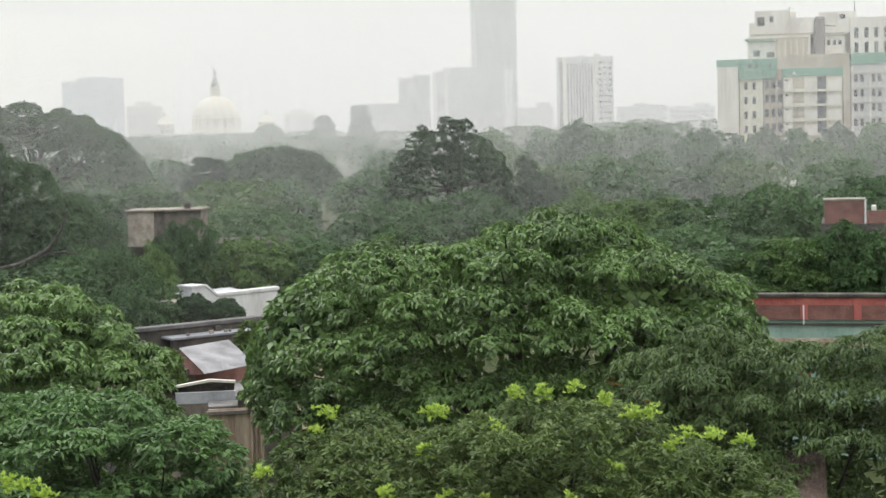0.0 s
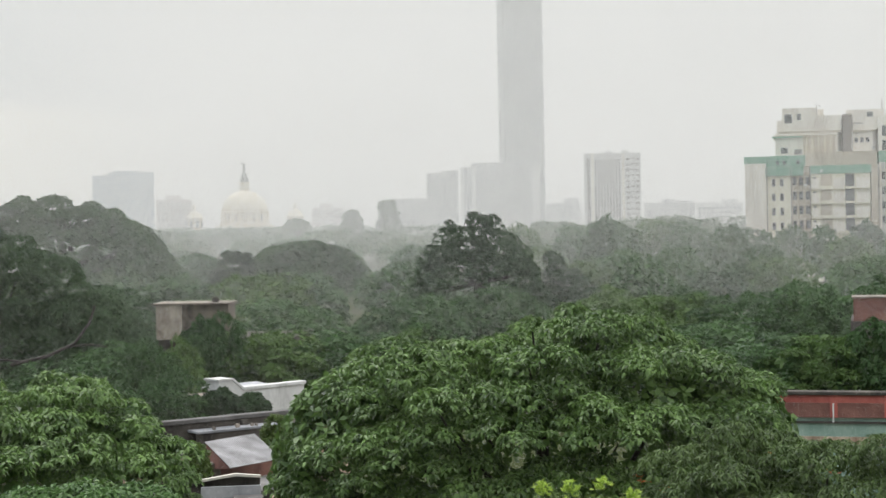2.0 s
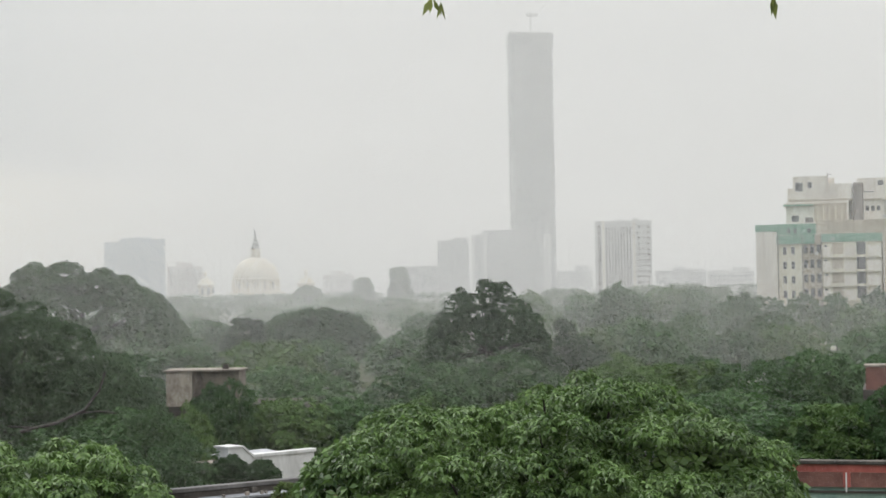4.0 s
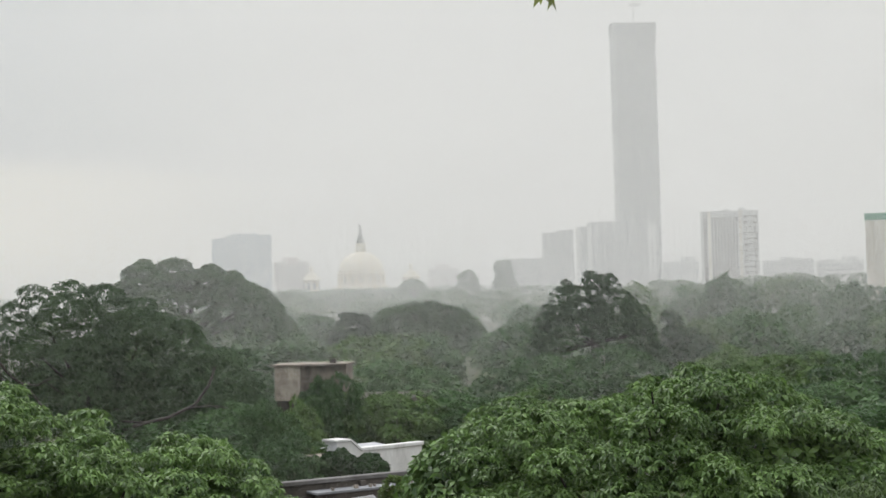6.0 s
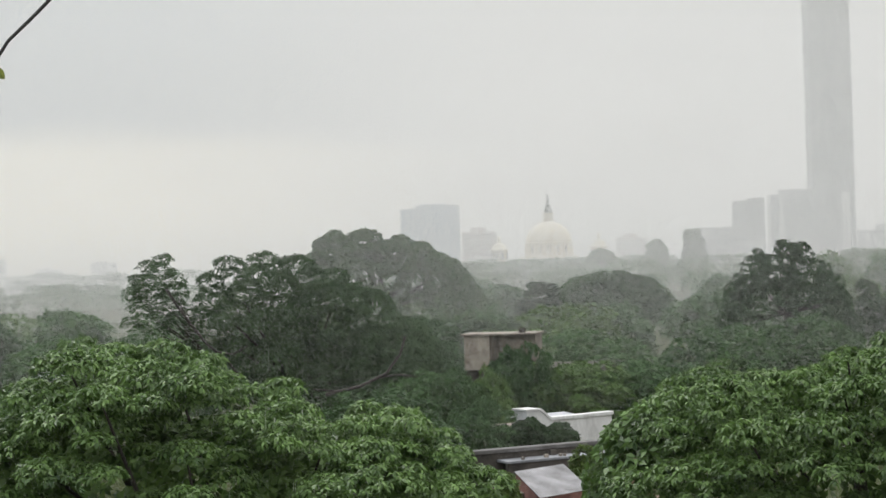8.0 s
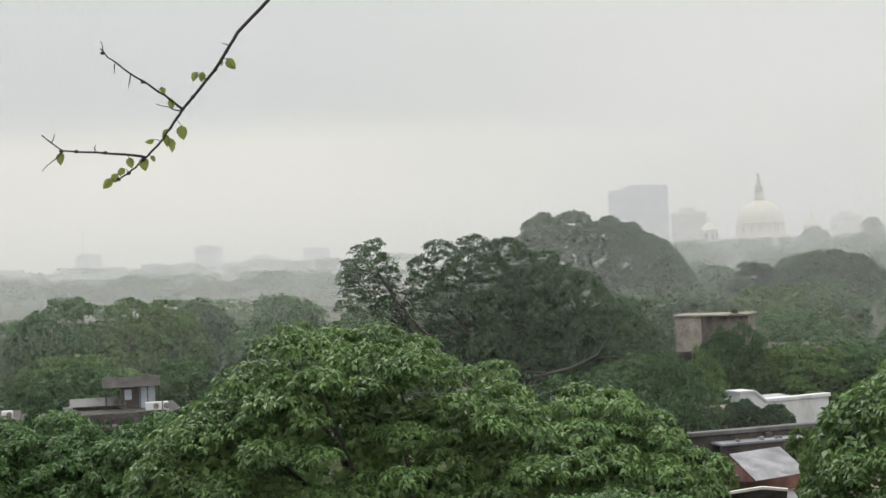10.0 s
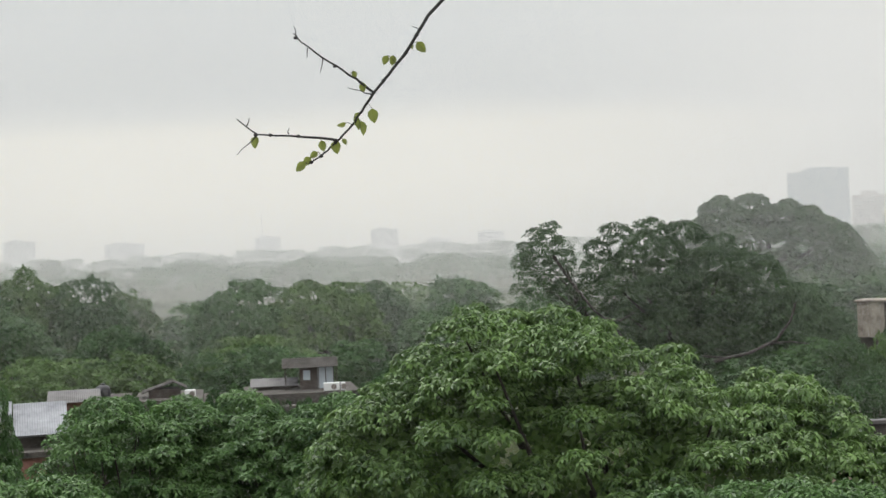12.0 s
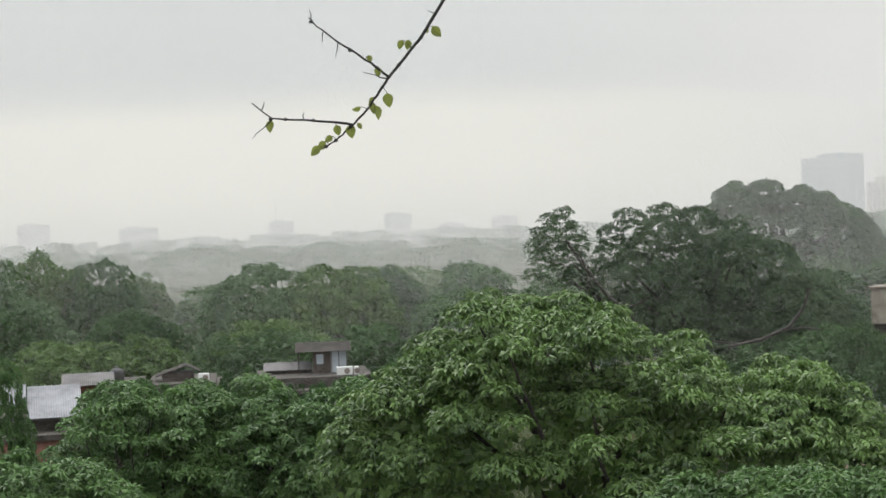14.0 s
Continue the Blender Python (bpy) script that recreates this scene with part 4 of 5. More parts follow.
    part("roof_sheet", corrugated(-1.6, 1.4, -0.2, 3.2, 6.85, 7.3), GREY_ROOF, grey)


rooftop_hut()


# ---- near trees ----
heap_tree("mango_tree", 11, -8.6, 52, ((-7.8, 7.4), (-7.5, 8.6), (-6.6, 10.1), (-5.5, 11.0), (-4.6, 11.95), (-2.2, 11.9), (-0.4, 12.1), (0.7, 12.75), (1.9, 12.45), (3.3, 12.15), (5.2, 11.2), (6.4, 10.9), (7.1, 9.9), (7.7, 8.3)), 5.4, 6.6, 0.80, 230,
          15500, 9, 0.215, 0.086, MANGO, "broad mango tree with a dense domed crown of glossy drooping leaves", fork=0.3, thick=0.4, rough=0.27)
heap_tree("mango_tree", 12, 13.2, 46, ((-7.8, 10.2), (-5.9, 11.5), (-4.8, 12.3), (-3.8, 13.5), (-3.1, 13.7), (-2.2, 13.4), (-0.2, 13.3), (0.4, 12.4), (2.1, 12.0), (2.8, 11.3), (3.2, 10.7), (4.4, 11.3), (5.2, 11.1), (5.8, 10.2), (6.5, 10.5), (7.1, 10.2), (7.5, 9.2), (7.6, 8.2)), 5.0, 5.6, 0.74, 230,
          15000, 9, 0.205, 0.082, MANGO_PALE, "tall mango tree of several rounded crowns with fresh green leaf tops", fork=0.35, thick=0.35, flat=0.54, rough=0.26)
heap_tree("broadleaf_tree", 13, 4.3, 38, ((-6.2, 8.6), (-5.0, 9.3), (-3.0, 9.5), (-1.9, 9.35), (-0.5, 9.4), (0.2, 9.3), (0.9, 9.05), (1.6, 8.7), (2.1, 8.0), (2.4, 7.2), (2.5, 6.6)), 3.4, 3.0, 0.58, 130,
          7000, 8, 0.20, 0.074, DEEP, "dense dark green broadleaf tree beside the old roofs", fork=0.3, thick=0.22, droop=0.7)


def young_leaves(rng, root, centres):
    """Compact upright tufts of new leaves at the ends of shoots."""
    many = np.repeat(np.array(centres), 20, 0) + rng.normal(0, 1, (len(centres) * 20, 3)) * (0.105, 0.09, 0.075)
    co = tufts(rng, many, np.tile((0, 0, 1.0), (len(many), 1)) + rng.normal(0, 0.3, (len(many), 3)), 6, 0.125, 0.05, 42, 0.15)
    tagged(part("fresh_foliage", quads_mesh("fresh_foliage", co, SHOOT), SHOOT, root, "tufts of bright yellow-green new leaves"), kind="stuff")


def shoot_tree():
    rng = np.random.default_rng(14)
    root = heap_tree("lychee_tree", 14, -9.6, 35, ((-6.6, 7.4), (-5.7, 8.3), (-4.5, 9.1), (-3.6, 9.1), (-2.7, 8.6), (-2.1, 9.05), (-1.1, 9.0), (-0.6, 9.4), (0.7, 9.5), (1.3, 9.3), (2.3, 9.05), (3.4, 8.6), (4.3, 8.4), (5.0, 7.5), (5.9, 7.0)), 2.8, 4.2, 0.5, 260,
                     13000, 8, 0.17, 0.062, OLIVE, "bushy olive-green tree with bright yellow-green new shoots", fork=0.3, thick=0.28, flat=0.9, droop=0.5, open_angle=55)
    crest = ((-4.45, 9.05), (-4.7, 8.65), (-2.1, 9.05), (-2.3, 9.0), (-0.55, 9.4), (0.1, 9.4), (0.7, 9.5), (1.3, 9.25), (1.95, 8.95), (2.35, 9.0), (3.05, 8.5), (3.6, 8.45), (4.25, 8.35), (2.75, 8.25))
    front = ((-0.95, 8.85), (-2.4, 8.5), (1.5, 8.2), (0.6, 7.75), (-1.15, 7.75), (-1.8, 7.8), (-5.6, 8.2), (-5.5, 7.6), (-3.1, 7.9), (5.6, 7.1))
    young_leaves(rng, root, [(x, -0.3, z) for x, z in crest] + [(x, -0.6 - 1.6 * (9.0 - z), z - 0.1) for x, z in front])
    small = heap_tree("lychee_tree", 17, 9.2, 31, ((-1.5, 7.6), (-0.9, 8.5), (0.0, 8.75), (0.8, 8.7), (1.4, 8.3), (1.9, 7.4)), 4.0, 1.6, 0.4, 40,
                      1600, 8, 0.17, 0.062, OLIVE, "small bushy tree topped with yellow-green new shoots", fork=0.4, thick=0.1, flat=0.9, droop=0.5, open_angle=55)
    young_leaves(rng, small, [(-0.3, -0.2, 8.75), (0.25, -0.3, 8.8), (0.7, -0.2, 8.7), (1.0, -0.4, 8.5)])


shoot_tree()

FERN_TOPS = ((-5.6, 7.2), (-4.6, 8.6), (-3.6, 9.3), (-2.4, 9.85), (-1.4, 9.8), (-0.6, 9.45), (0.6, 9.5), (1.6, 9.85), (3.0, 9.9), (4.6, 9.6), (5.6, 8.6))
fern = heap_tree("gulmohar_tree", 15, -18.4, 43, FERN_TOPS, 3.6, 3.6, 0.75, 120, 9500, 10, 0.22, 0.050, FEATHER, "spreading tree with arching feathery leaves and few orange flowers", fork=0.35, thick=0.25, flat=0.55, droop=1.1, open_angle=75)
rng = np.random.default_rng(16)
p, u = shell(rng, heap(rng, FERN_TOPS, 3.6, 3.6, 0.75, 60, 0.55)[0], 26, 0.0)
many = np.repeat(p, 5, 0) + rng.normal(0, 0.08, (len(p) * 5, 3))
tagged(part("blossom", quads_mesh("blossom", tufts(rng, many, np.tile((0, 0, 1.0), (len(many), 1)), 4, 0.09, 0.06, 60, 0.2), FLOWER), FLOWER, fern, "scattered orange-red flowers"), kind="stuff")

for seed, b, far, top, wide in ((21, 29.4, 57, 10.5, 3.0), (22, 26.6, 58, 10.3, 3.3), (23, 23.6, 56, 10.2, 3.4), (24, 20.8, 54, 10.9, 3.1), (25, 32.6, 50, 9.2, 2.8)):
    heap_tree("broadleaf_tree", seed, b, far, ((-wide, top * 0.66), (-0.75 * wide, top * 0.88), (-0.3 * wide, top), (0.1 * wide, top * 0.97), (0.45 * wide, top), (0.8 * wide, top * 0.88), (wide, top * 0.66)), 3.0, 3.2, 0.6, 90,
              3700, 8, 0.22, 0.08, DEEP, "leafy deep green tree in a close row", group="row of leafy trees", fork=0.3, thick=0.2, droop=0.75)


for seed, b, far, top, wide in ((41, -0.35, 61.5, 6.9, 0.75), (42, 1.0, 62.5, 5.75, 0.5), (43, 3.1, 66, 6.6, 0.6), (44, 0.4, 74, 6.75, 0.7)):
    tree("bush", seed, b, far, lambda rng, top=top, wide=wide: dome(rng, 0, 0, top - 1.2, wide, 1.2, 0.3, 16, 0.8, -0.6), 420, 6, 0.22, 0.08, OLIVE,
         "thin self-sown bush growing beside old roofs", "bush", "bushes by the roofs", fork=0.75, thick=0.06, droop=0.4)

for seed, b, far, top, wide in ((46, 1.2, 95, 5.6, 1.3), (47, 2.3, 95.5, 5.95, 1.3)):
    tree("bush", seed, b, far, lambda rng, top=top, wide=wide: dome(rng, 0, 0, top - 1.6, wide, 1.6, 0.45, 26, 0.6, -0.5), 1500, 6, 0.24, 0.10, DARK,
         "dense dark shrub growing against a whitewashed shed", "bush", "shrubs by the shed", fork=0.5, thick=0.08, droop=0.4)
tree("broadleaf_tree", 48, 2.7, 112, lambda rng: dome(rng, 0, 0, 6.6, 1.9, 2.2, 0.5, 34, 0.7, -0.5), 2600, 6, 0.28, 0.12, DARK,
     "young dark green tree before a concrete rooftop room", fork=0.5, thick=0.12, droop=0.5)


# ---- trees in the middle distance ----
wispy = heap_tree("wispy_tree", 31, 10.2, 110, ((-6.6, 13.0), (-5.8, 14.6), (-5.0, 15.9), (-3.6, 16.5), (-1.4, 16.7), (0.4, 16.3), (1.5, 15.6), (3.3, 15.0), (5.1, 13.8), (7.2, 12.2), (9.2, 11.0), (10.0, 8.6)), 3.0, 5.0, 1.0, 170,
                  16000, 8, 0.26, 0.07, WISPY, "large dark wispy tree swaying in the rain with bare limbs showing", fork=0.45, thick=0.35, flat=0.8, rough=0.3, droop=1.1, low=-0.4)
rng = np.random.default_rng(37)
airy = dome(rng, -8.9, 0, 12.9, 2.5, 3.2, 0.7, 22, 0.8, -0.8)[1:]
part("airy_bough", heap_crown(rng, airy, airy, 1000, 7, 0.26, 0.085, WISPY, droop=0.8, low=-0.6, inner=0), WISPY, wispy, "thin outer boughs with sky between the leaves")
part("bough", limbs(rng, airy, (-6.0, 0.5, 7.5), 2.4, 0.14, 14), BARK, wispy)


for rows, thick in ((((14.5, -0.6), (14.0, -1.4), (13.2, -2.5), (12.5, -3.1), (11.6, -4.4)), 0.10), (((12.9, -2.8), (12.3, -2.9), (11.8, -2.65)), 0.07), (((9.2, -4.4), (8.0, -4.15), (7.1, -3.75), (6.6, -3.1), (6.4, -2.5)), 0.12), (((7.3, -3.85), (6.6, -3.8), (6.0, -3.9)), 0.06), (((7.9, -4.1), (8.6, -4.3), (9.6, -4.2)), 0.08)):
    inward = wispy.matrix_basis.inverted()
    pts = [inward @ spot(b, 101.5, rise(e, 101.5)) for b, e in rows]
    part("bare_limb", add_tube(bmesh.new(), pts, [thick * (1 - 0.6 * k / len(pts)) for k in range(len(pts))], 7), BARK, wispy)


heap_tree("rain_tree", 32, 7.1, 205, ((-10.2, 13.0), (-9.3, 15.6), (-8.3, 17.8), (-6.2, 19.5), (-2.8, 19.8), (-0.5, 19.2), (2.0, 18.8), (6.0, 17.5), (8.4, 15.6), (10.2, 13.2), (11.2, 11.0)), 9.2, 6.5, 1.25, 150,
          9500, 7, 0.42, 0.18, WOOD_C, "great umbrella-shaped rain tree with sky showing under its crown", fork=0.5, thick=0.6, flat=0.8, droop=0.5, inner=0.05, low=-0.15, rough=0.2)
heap_tree("rain_tree", 33, -0.75, 232, ((-7.4, 9.0), (-7.0, 10.9), (-5.0, 12.7), (-1.5, 13.4), (0.6, 13.4), (3.0, 12.9), (5.3, 12.1), (7.4, 9.6)), 5.0, 6.0, 0.85, 150,
          6500, 7, 0.40, 0.18, WOOD_C, "dark rounded tree rising over the paler woods", fork=0.4, thick=0.4, droop=0.5, low=-0.4, rough=0.14)
heap_tree("broadleaf_tree", 34, 1.72, 230, ((-2.7, 8.6), (-2.2, 10.6), (-1.1, 11.9), (-0.2, 12.3), (0.5, 11.8), (1.4, 12.0), (2.3, 10.6), (2.8, 8.8)), 6.0, 2.4, 0.7, 30, 2200, 7, 0.34, 0.15, DARK, "small dark round-headed tree", fork=0.5, thick=0.2, droop=0.4, rough=0.25, low=-0.5)
heap_tree("neem_tree", 35, -6.6, 150, ((-5.6, 9.4), (-4.8, 12.6), (-3.6, 14.0), (-2.7, 15.5), (-0.7, 16.5), (1.0, 16.2), (2.3, 15.7), (3.8, 14.4), (4.9, 12.6), (5.6, 9.4)), 7.5, 3.6, 0.8, 70, 2600, 8, 0.34, 0.11, DARK, "tall airy tree with hanging boughs standing over the woods", fork=0.6, thick=0.28, droop=1.3, rough=0.3, flat=1.05, low=-0.7, inner=0.08)
heap_tree("neem_tree", 36, -9.5, 165, ((-3.4, 7.0), (-2.6, 9.6), (-1.6, 12.0), (-0.6, 13.2), (0.2, 12.2), (1.0, 11.6), (1.8, 10.0), (3.4, 9.4), (4.6, 7.6)), 5.0, 2.6, 0.8, 34, 2300, 7, 0.36, 0.12, DARK, "smaller airy tree with a forked trunk", fork=0.5, thick=0.22, droop=0.9, rough=0.3, flat=0.95, low=-0.6)


def wood_tree_kinds(number, count, length, width):
    """Seven crowns that the scattered trees share."""
    made = []
    for k in range(7):
        rng = np.random.default_rng(50 + k)
        wide, tall = rng.uniform(4.2, 5.6), rng.uniform(4.2, 5.6)
        rows = dome(rng, 0, 0, 10.0 - tall, wide, tall, 1.0, 36, 0.65, -0.25)
        mat = (WOOD_A, WOOD_B, WOOD_C)[k % 3]
        made.append((mesh_of("trunk", limbs(rng, rows, (0, 0, 0), 4.5, 0.25, 6), BARK), crown(rng, rows, number, count, length, width, mat, inner=0.14, big=1.7, low=-0.1), mat))
    return made


FINE, COARSE = wood_tree_kinds(1250, 6, 0.38, 0.17), wood_tree_kinds(460, 5, 0.68, 0.34)


def wood_tree(k, bearing, far, top, wide=1.0, turn=0.0):
    trunk, leafy, mat = (FINE if far < 172 else COARSE)[k % 7]
    label = {WOOD_A.name: "rounded green tree in wet woodland", WOOD_B.name: "olive-green tree in wet woodland", WOOD_C.name: "dark green tree in wet woodland"}[mat.name]
    root = thing("woodland_tree", facing(bearing, far, 0, turn) @ Matrix.Diagonal((wide, wide, top / 10.0, 1)), label, "tree", "woodland trees")
    part("trunk", trunk, BARK, root)
    part("crown", leafy, mat, root)


def scatter_woods():
    rng = np.random.default_rng(70)
    k = 0
    # nearer undergrowth, second growth, and the closed wood behind
    for f0, f1, step, z0, z1, b0, b1 in ((128, 170, 3.5, 8.6, 10.6, -25, 38), (172, 215, 2.7, 9.4, 11.4, -25, 38), (225, 290, 2.3, 10.4, 11.8, -25, 10), (300, 400, 1.4, 12.4, 16.4, -26, -8.5)):
        b = b0
        while b < b1:
            b += step * rng.uniform(0.6, 1.3)
            wood_tree(k, b, rng.uniform(f0, f1), rng.uniform(z0, z1), rng.uniform(0.85, 1.25), rng.uniform(0, 360))
            k += 1
    for b, far, top, wide in ((-12.5, 118, 7.6, 0.9), (-14.5, 112, 8.2, 1.0), (-16.5, 100, 8.3, 1.0), (-18.4, 98, 8.6, 0.9), (-19.9, 97, 9.35, 0.6), (-21.4, 96, 9.1, 0.7), (-23, 100, 8.6, 1.0), (-15.6, 122, 9.6, 1.0), (-18, 124, 10.4, 0.9), (-20.4, 128, 10.8, 1.0), (-13, 130, 9.6, 1.0),
                              (4.6, 103, 8.45, 0.5), (5.9, 106, 8.3, 0.8), (3.7, 105, 8.25, 0.45), (2.1, 108, 9.6, 0.42), (2.7, 112, 9.3, 0.3), (3.1, 110, 8.2, 0.3), (0.6, 110, 8.6, 0.9), (4.0, 95, 7.2, 0.55), (-1.5, 112, 8.2, 1.0), (-4, 110, 8.0, 1.0), (7.5, 100, 7.5, 1.0),
                              (29.0, 90, 7.6, 0.5), (28.2, 91, 6.9, 0.3), (27.2, 92, 6.9, 0.3), (26.4, 91, 7.6, 0.35), (25.6, 92, 7.9, 0.3), (24.8, 92, 6.9, 0.3), (24.1, 90, 6.9, 0.3), (23.3, 93, 6.75, 0.22), (22.7, 94, 6.75, 0.2), (22.1, 94, 6.6, 0.2), (30.4, 90, 7.4, 0.45), (20.6, 92, 7.8, 0.5), (29.0, 118, 8.3, 0.9), (26.2, 116, 8.0, 0.8), (24.2, 118, 8.4, 0.9), (21.5, 115, 8.6, 0.9), (31.5, 116, 8.6, 1.0), (19.5, 100, 8.4, 0.8),
                              (33.9, 68, 10.8, 0.36), (32.2, 152, 14.2, 1.1), (30.4, 150, 13.3, 0.9), (34.2, 148, 14.2, 1.1), (25.2, 150, 12.6, 1.1), (22.4, 152, 12.5, 1.1), (20.6, 158, 11.8, 0.9), (17.6, 185, 11.0, 1.2)):
        wood_tree(k, b, far, top, wide, rng.uniform(0, 360))
        k += 1


scatter_woods()


def far_woods():
    """Closed tree cover out to the horizon."""
    rng = np.random.default_rng(80)
    co = []
    for f0, f1, n, size in ((520, 650, 90, 1.3), (650, 1000, 150, 2.0), (1000, 1500, 150, 3.0), (1500, 2300, 130, 4.5)):
        for _ in range(n):
            b, far = rng.uniform(-26, 38), rng.uniform(f0, f1)
            top = (rng.uniform(8.5, 14.5) if b < 12 or far > 1000 else rng.uniform(6.5, 10.5)) + (1.8 if b < -9 and far < 700 else 0)
            c = spot(b, far)
            wide = rng.uniform(5, 9) * (1 + far / 2500)
            rows = [(c.x + rng.uniform(-1, 1) * wide * 0.6, c.y + rng.uniform(-1, 1) * wide * 0.5, top - r * 0.8, r, 0.8) for r in rng.uniform(0.35, 0.6, 7) * wide * 0.8]
            p, u = shell(rng, rows, int(150 if far < 1000 else 90))
            co.append(tufts(rng, p, u + (0, 0, 0.5), 3, size, size * 0.6, 70, 0.2))
    for _ in range(80):
        far = rng.uniform(420, 930)
        c = spot(rng.uniform(-9, 7), far)
        rows = [(c.x + rng.uniform(-4, 4), c.y + rng.uniform(-3, 3), rng.uniform(7.5, 11.0) - r * 0.8, r, 0.8) for r in rng.uniform(2.2, 3.8, 6)]
        p, u = shell(rng, rows, 170)
        co.append(tufts(rng, p, u + (0, 0, 0.5), 3, 1.4, 0.8, 70, 0.2))
    for _ in range(60):
        c = spot(rng.uniform(-2.5, 5.0), rng.uniform(960, 1090))
        rows = [(c.x + rng.uniform(-4, 4), c.y + rng.uniform(-3, 3), rng.uniform(12.5, 15.5) - r * 0.8, r, 0.8) for r in rng.uniform(2.5, 4.5, 6)]
        p, u = shell(rng, rows, 150)
        co.append(tufts(rng, p, u + (0, 0, 0.5), 3, 2.0, 1.2, 70, 0.2))
    ob = new("distant_woods", quads_mesh("distant_woods", np.concatenate(co), WOOD_A))
    tagged(ob, "hazy tree cover reaching to the horizon", "woods", kind="stuff")


far_woods()
tree("cypress_tree", 91, -3.55, 800, lambda rng: [(rng.uniform(-1, 1) * (7.2 - 0.2 * z), rng.uniform(-3, 3), z, rng.uniform(1.8, 3.2), 1.1) for z in np.linspace(6, 24.5, 34)], 1900, 5, 0.9, 0.5, WOOD_C, "dark upright tree in the haze", fork=0.3, thick=0.5)
tree("park_tree", 92, -2.3, 820, lambda rng: dome(rng, 0, 0, 14, 5.8, 9.5, 1.5, 34, 0.9, -0.5)[1:], 1300, 5, 0.9, 0.5, WOOD_A, "pale round park tree in the haze", fork=0.4, thick=0.5)
tree("park_tree", 93, -0.45, 760, lambda rng: dome(rng, 0, 0, 14.0, 6.8, 4.8, 1.2, 34, 0.6, 0.1)[1:], 1300, 5, 0.8, 0.45, WOOD_A, "flat-topped park tree in the haze", fork=0.6, thick=0.5)


# ---- twigs hanging close to the balcony, from a slim tree that stands beside it ----
BALCONY_TREE = thing("balcony_tree", pose(9.5, 3.0, 0), "slim tree with bare dark twigs and young heart-shaped leaves", "tree")
part("trunk", add_tube(bmesh.new(), [(0, 0, -0.1), (0.1, 0.05, 4), (-0.1, 0.1, 9), (0, 0.1, 14), (-0.3, 0.2, 16.6)], [0.16, 0.13, 0.11, 0.08, 0.05], 10), BARK, BALCONY_TREE)
part("limb", add_tube(bmesh.new(), [(-0.3, 0.2, 16.5), (-2.8, 1.6, 17.1), (-7.2, 3.2, 16.6), (-9.3, 3.8, 16.42), (-10.88, 4.47, 16.87)], [0.05, 0.035, 0.022, 0.016, 0.012], 8), TWIG_BARK, BALCONY_TREE)


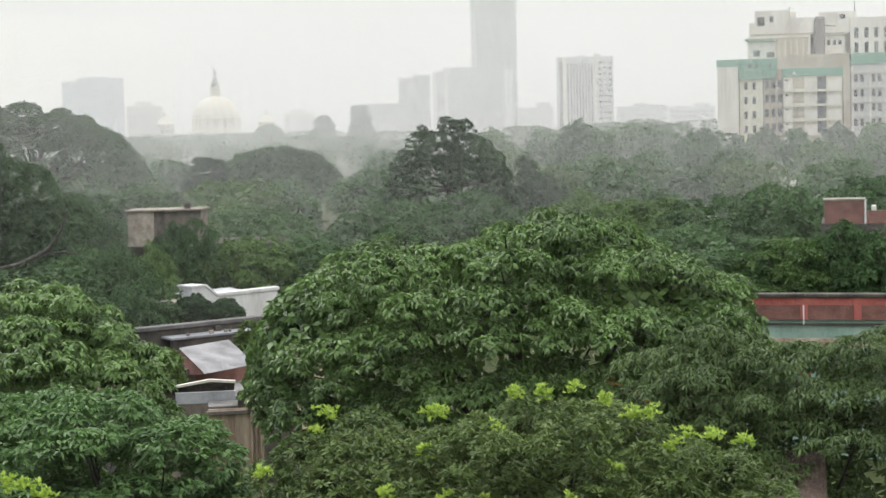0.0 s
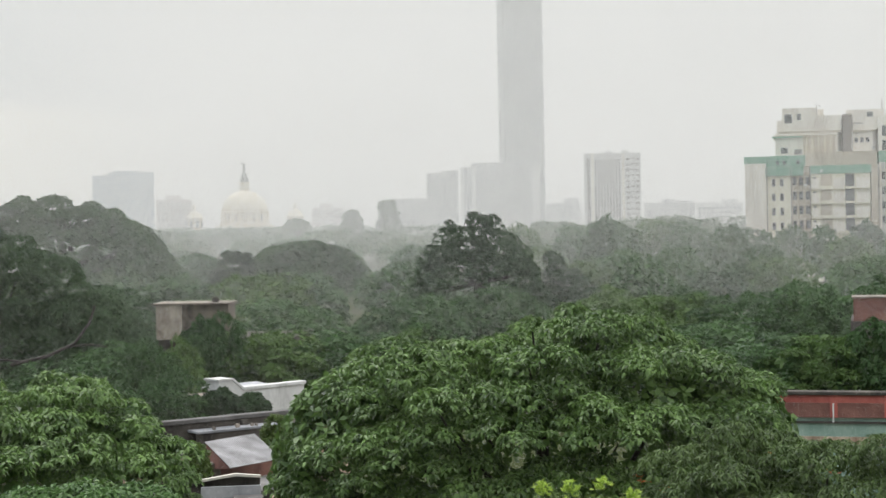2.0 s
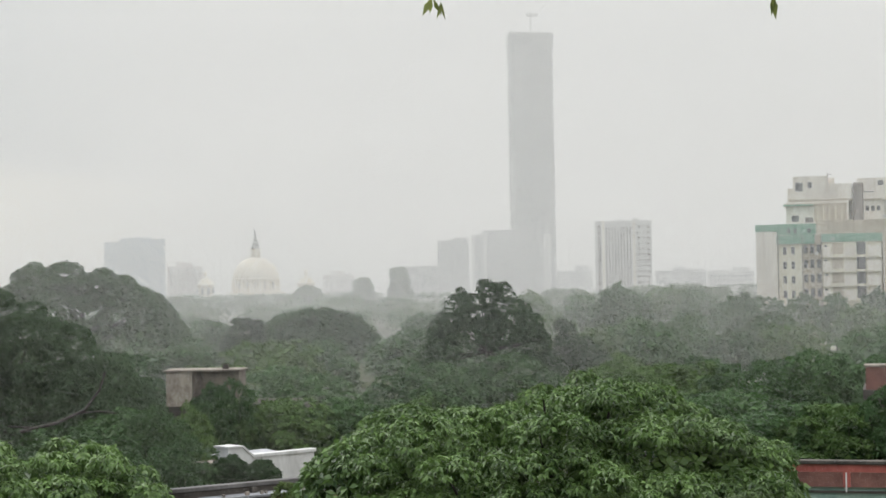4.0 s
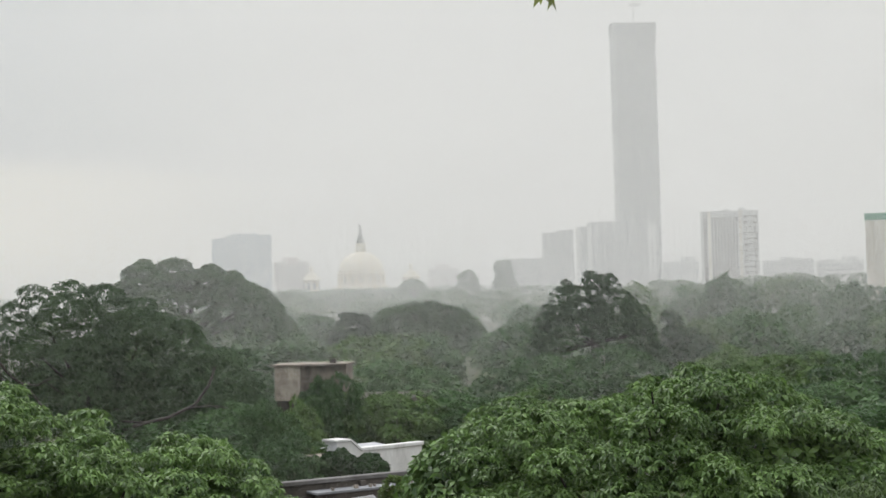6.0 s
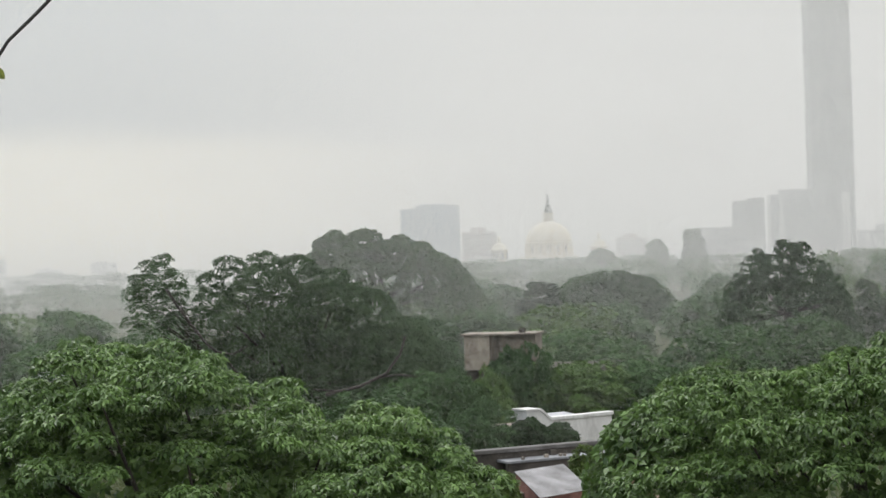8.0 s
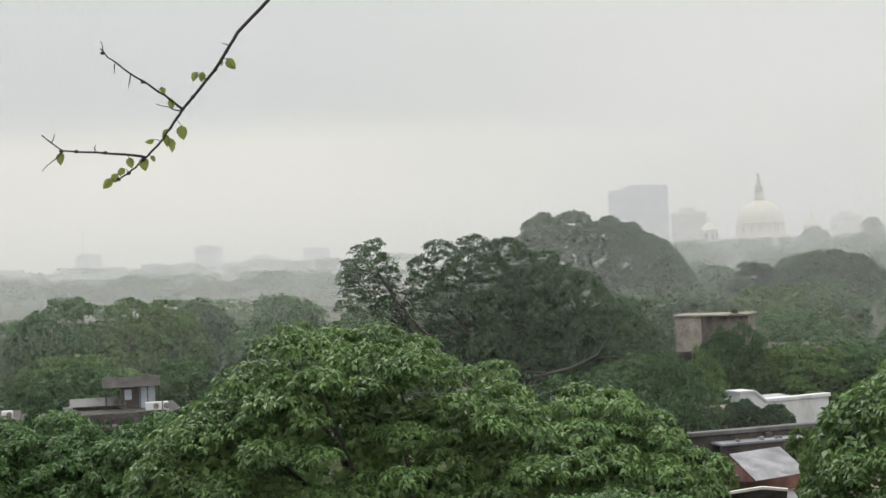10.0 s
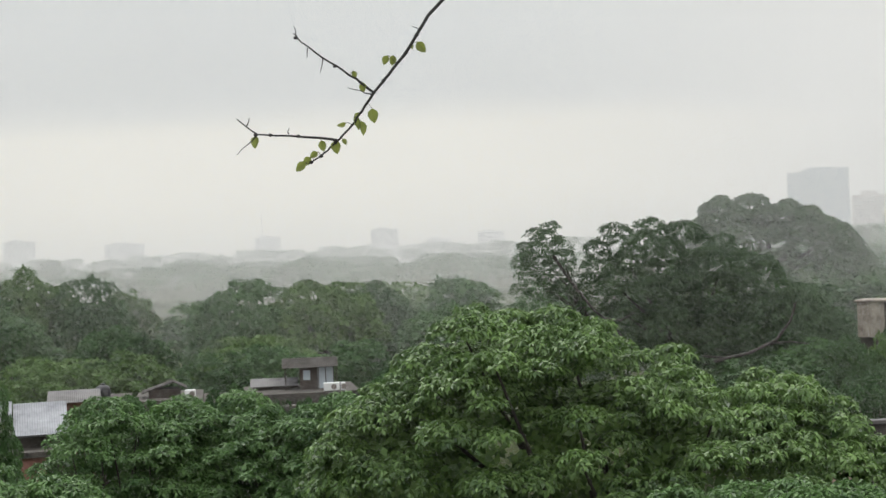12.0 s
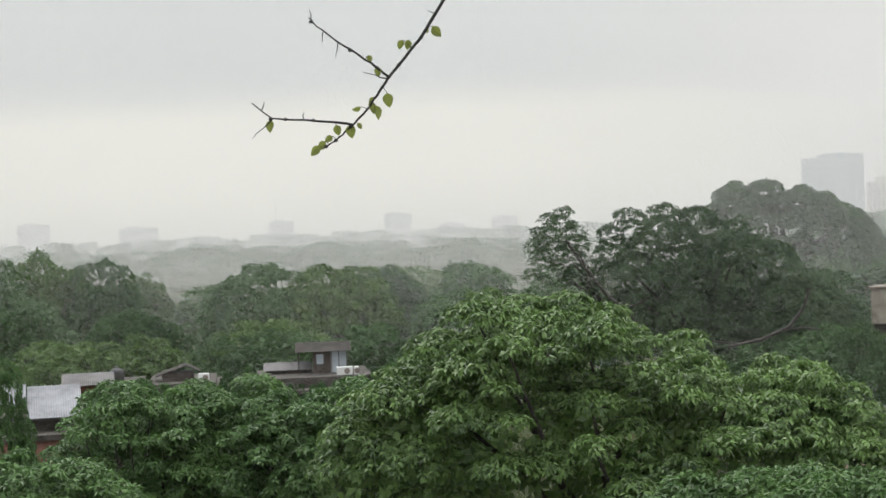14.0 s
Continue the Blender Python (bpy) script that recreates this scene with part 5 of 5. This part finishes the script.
def hanging_twig():
    far = 7.2
    root = BALCONY_TREE

    def at(b, e, d=far):
        return spot(b, d, 15 + d * math.tan(radians(e))) + Vector((-0.19, -0.03, 0))

    rng = np.random.default_rng(99)
    woody = []

    def stem(name, rows, r0, r1):
        pts = [at(*row) for row in rows]
        n = len(pts)
        fine = []
        for a, b in zip(pts, pts[1:]):
            for k in range(4):
                fine.append(a.lerp(b, k / 4) + Vector(rng.normal(0, 0.0016, 3)))
        fine.append(pts[-1])
        fine = [p - BALCONY_TREE.location for p in fine]
        woody.extend(fine)
        part(name, add_tube(bmesh.new(), fine, [r0 + (r1 - r0) * k / (len(fine) - 1) for k in range(len(fine))], 7), TWIG_BARK, root)

    stem("main_stem", ((9.0, 14.0, 7.6), (13.5, 11.2, 7.4), (16.8, 9.3), (18.3, 7.8), (19.2, 6.5), (20.31, 5.22), (20.75, 4.62), (21.08, 4.16), (21.73, 3.56), (22.2, 3.15), (22.67, 2.86)), 0.0095, 0.003)
    stem("side_stem", ((20.31, 5.25), (20.9, 5.75), (21.8, 6.35), (22.6, 6.95), (22.98, 7.35)), 0.006, 0.0025)
    stem("side_stem", ((21.6, 3.68), (22.5, 3.80), (23.5, 3.90), (24.35, 3.95), (25.02, 4.51)), 0.006, 0.0025)
    for a, b in (((20.4, 5.2), (21.2, 5.45)), ((22.0, 6.45), (22.1, 6.0)), ((24.35, 3.93), (25.05, 3.3)), ((24.7, 4.25), (24.6, 4.55)), ((23.3, 3.95), (23.25, 4.15)), ((22.85, 7.2), (22.95, 7.6)), ((22.5, 6.85), (22.55, 6.5)), ((18.6, 7.3), (18.9, 7.45)), ((17.0, 9.2), (17.3, 9.45))):
        stem("thorn", (a, b), 0.003, 0.0012)
    knot = bmesh.new()
    bmesh.ops.create_icosphere(knot, subdivisions=1, radius=0.011)
    me = mesh_of("bud", knot, TWIG_BARK)
    for b, e in ((18.75, 7.15), (19.15, 6.55), (20.31, 5.25), (19.95, 5.65), (21.6, 6.2), (22.9, 7.2), (22.95, 3.86), (23.9, 3.93), (24.4, 3.95), (21.68, 3.6), (22.2, 3.15), (22.55, 2.95), (16.2, 9.7)):
        ob = part("bud", me, TWIG_BARK, root)
        ob.location = at(b, e) - BALCONY_TREE.location
        ob.scale = (1, 0.8, 0.8)

    def leaf(b, e, size, swing):
        bm = bmesh.new()
        out = ((0, 0), (0.30, -0.22), (0.36, -0.45), (0.22, -0.78), (0, -1.0))
        mid = [bm.verts.new((0, 0.10 * math.sin(-z * 3.0), z)) for _, z in out]
        for s in (-1, 1):
            edge = [mid[0]] + [bm.verts.new((s * x, -0.16 * x / 0.36, z)) for x, z in out[1:-1]] + [mid[-1]]
            for k in range(len(out) - 1):
                f = [edge[k], edge[k + 1], mid[k + 1], mid[k]]
                f = [v for i, v in enumerate(f) if v not in f[:i]]
                bm.faces.new(f if s > 0 else f[::-1])
        ob = part("leaf", bm, TWIG_LEAF, root)
        ob.matrix_basis = Matrix.Translation(at(b, e) - BALCONY_TREE.location) @ Matrix.Rotation(radians(b), 4, "Z") @ Matrix.Rotation(radians(swing), 4, "Y") @ Matrix.Rotation(radians(rng.uniform(-50, 50)), 4, "Z") @ Matrix.Scale(size, 4)

    for row in ((24.38, 3.93, 0.058, 8), (22.17, 3.69, 0.050, -12), (21.71, 3.68, 0.062, -8), (21.44, 3.72, 0.032, -30), (21.02, 4.45, 0.062, -18), (20.83, 4.32, 0.068, -12), (21.3, 4.26, 0.042, 75), (20.39, 4.72, 0.066, -8), (20.86, 4.6, 0.036, 20),
                (20.96, 6.02, 0.034, -10), (20.66, 5.62, 0.046, 0), (22.31, 3.3, 0.042, 55), (22.56, 3.14, 0.05, 42), (22.8, 3.0, 0.056, 38), (19.58, 6.5, 0.046, 10), (19.77, 6.5, 0.046, 25), (18.98, 6.92, 0.034, -10), (18.75, 6.92, 0.06, -38)):
        leaf(*row)
        foot = at(row[0], row[1]) - BALCONY_TREE.location
        near = min(woody, key=lambda p: (p - foot).length)
        if (near - foot).length > 0.004:
            part("petiole", add_tube(bmesh.new(), [near, near.lerp(foot, 0.5) + Vector((0, 0, 0.004)), foot], [0.0018, 0.0014, 0.0012], 5), TWIG_BARK, root)


hanging_twig()


def overhead_sprays():
    """Leaf tips of a branch above the balcony, just reaching into view from the top."""
    root = BALCONY_TREE
    far = 7.0
    pts = [spot(b, far, 15 + far * math.tan(radians(e))) - root.location for b, e in ((14, 13.8), (2, 11.6), (-6, 10.9), (-13, 10.9), (-19, 11.4))]
    part("stem", add_tube(bmesh.new(), pts, [0.012, 0.009, 0.007, 0.005, 0.003], 7), TWIG_BARK, root)
    rng = np.random.default_rng(101)
    cs = np.array([spot(b, far, 15 + far * math.tan(radians(e))) - root.location for b, e in ((-5.6, 9.95), (-5.3, 10.1), (-16.9, 9.75), (-17.0, 10.2))])
    part("foliage", quads_mesh("foliage", tufts(rng, cs, np.tile((0, 0, -1.0), (len(cs), 1)), 3, 0.07, 0.03, 30, 0.8), TWIG_LEAF), TWIG_LEAF, root)
    for b, e0, e1 in ((-5.5, 10.9, 10.1), (-16.95, 11.2, 10.1)):
        part("twig", add_tube(bmesh.new(), [spot(b, far, 15 + far * math.tan(radians(e))) - root.location for e in (e0, e1)], [0.004, 0.002], 6), TWIG_BARK, root)


overhead_sprays()


# ---- rain haze, made of white ribbons ----
def haze_veil(far, cover, low, high, slant):
    """One veil standing in for rain haze: very fine parallel white ribbons, each slim and beginning somewhere between
    low and high.
    """
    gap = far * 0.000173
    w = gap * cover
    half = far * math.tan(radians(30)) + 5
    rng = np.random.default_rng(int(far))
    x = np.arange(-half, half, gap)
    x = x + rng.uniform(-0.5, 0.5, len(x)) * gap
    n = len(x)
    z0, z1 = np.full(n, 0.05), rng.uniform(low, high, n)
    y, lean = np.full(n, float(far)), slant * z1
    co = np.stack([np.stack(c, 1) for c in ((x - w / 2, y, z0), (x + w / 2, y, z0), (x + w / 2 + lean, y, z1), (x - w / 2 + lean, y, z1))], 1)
    # added ribbons, too fine to see singly, that veil what lies behind like haze
    ob = new("rain", quads_mesh("rain", co, HAZE_RIBBON))
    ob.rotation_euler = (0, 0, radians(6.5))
    tagged(ob, "fine white ribbons standing in for rain haze over the woods", "rain", kind="stuff")


# the nearest veil lifts the darks of close trees, the others imitate distance haze
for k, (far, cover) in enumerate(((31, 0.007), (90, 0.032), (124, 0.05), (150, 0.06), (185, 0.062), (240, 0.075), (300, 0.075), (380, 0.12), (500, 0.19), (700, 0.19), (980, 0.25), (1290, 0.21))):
    haze_veil(far, cover, 18 + far * 0.165, 18 + far * 0.20, (0.03, -0.05, 0.08, -0.02, 0.06)[k % 5])
# low veils added as ground mist, before the memorial and beyond it
haze_veil(1120, 0.15, 10, 34, 0.04)
haze_veil(1750, 0.30, 15, 90, 0.03)
haze_veil(2050, 0.35, 15, 70, -0.03)
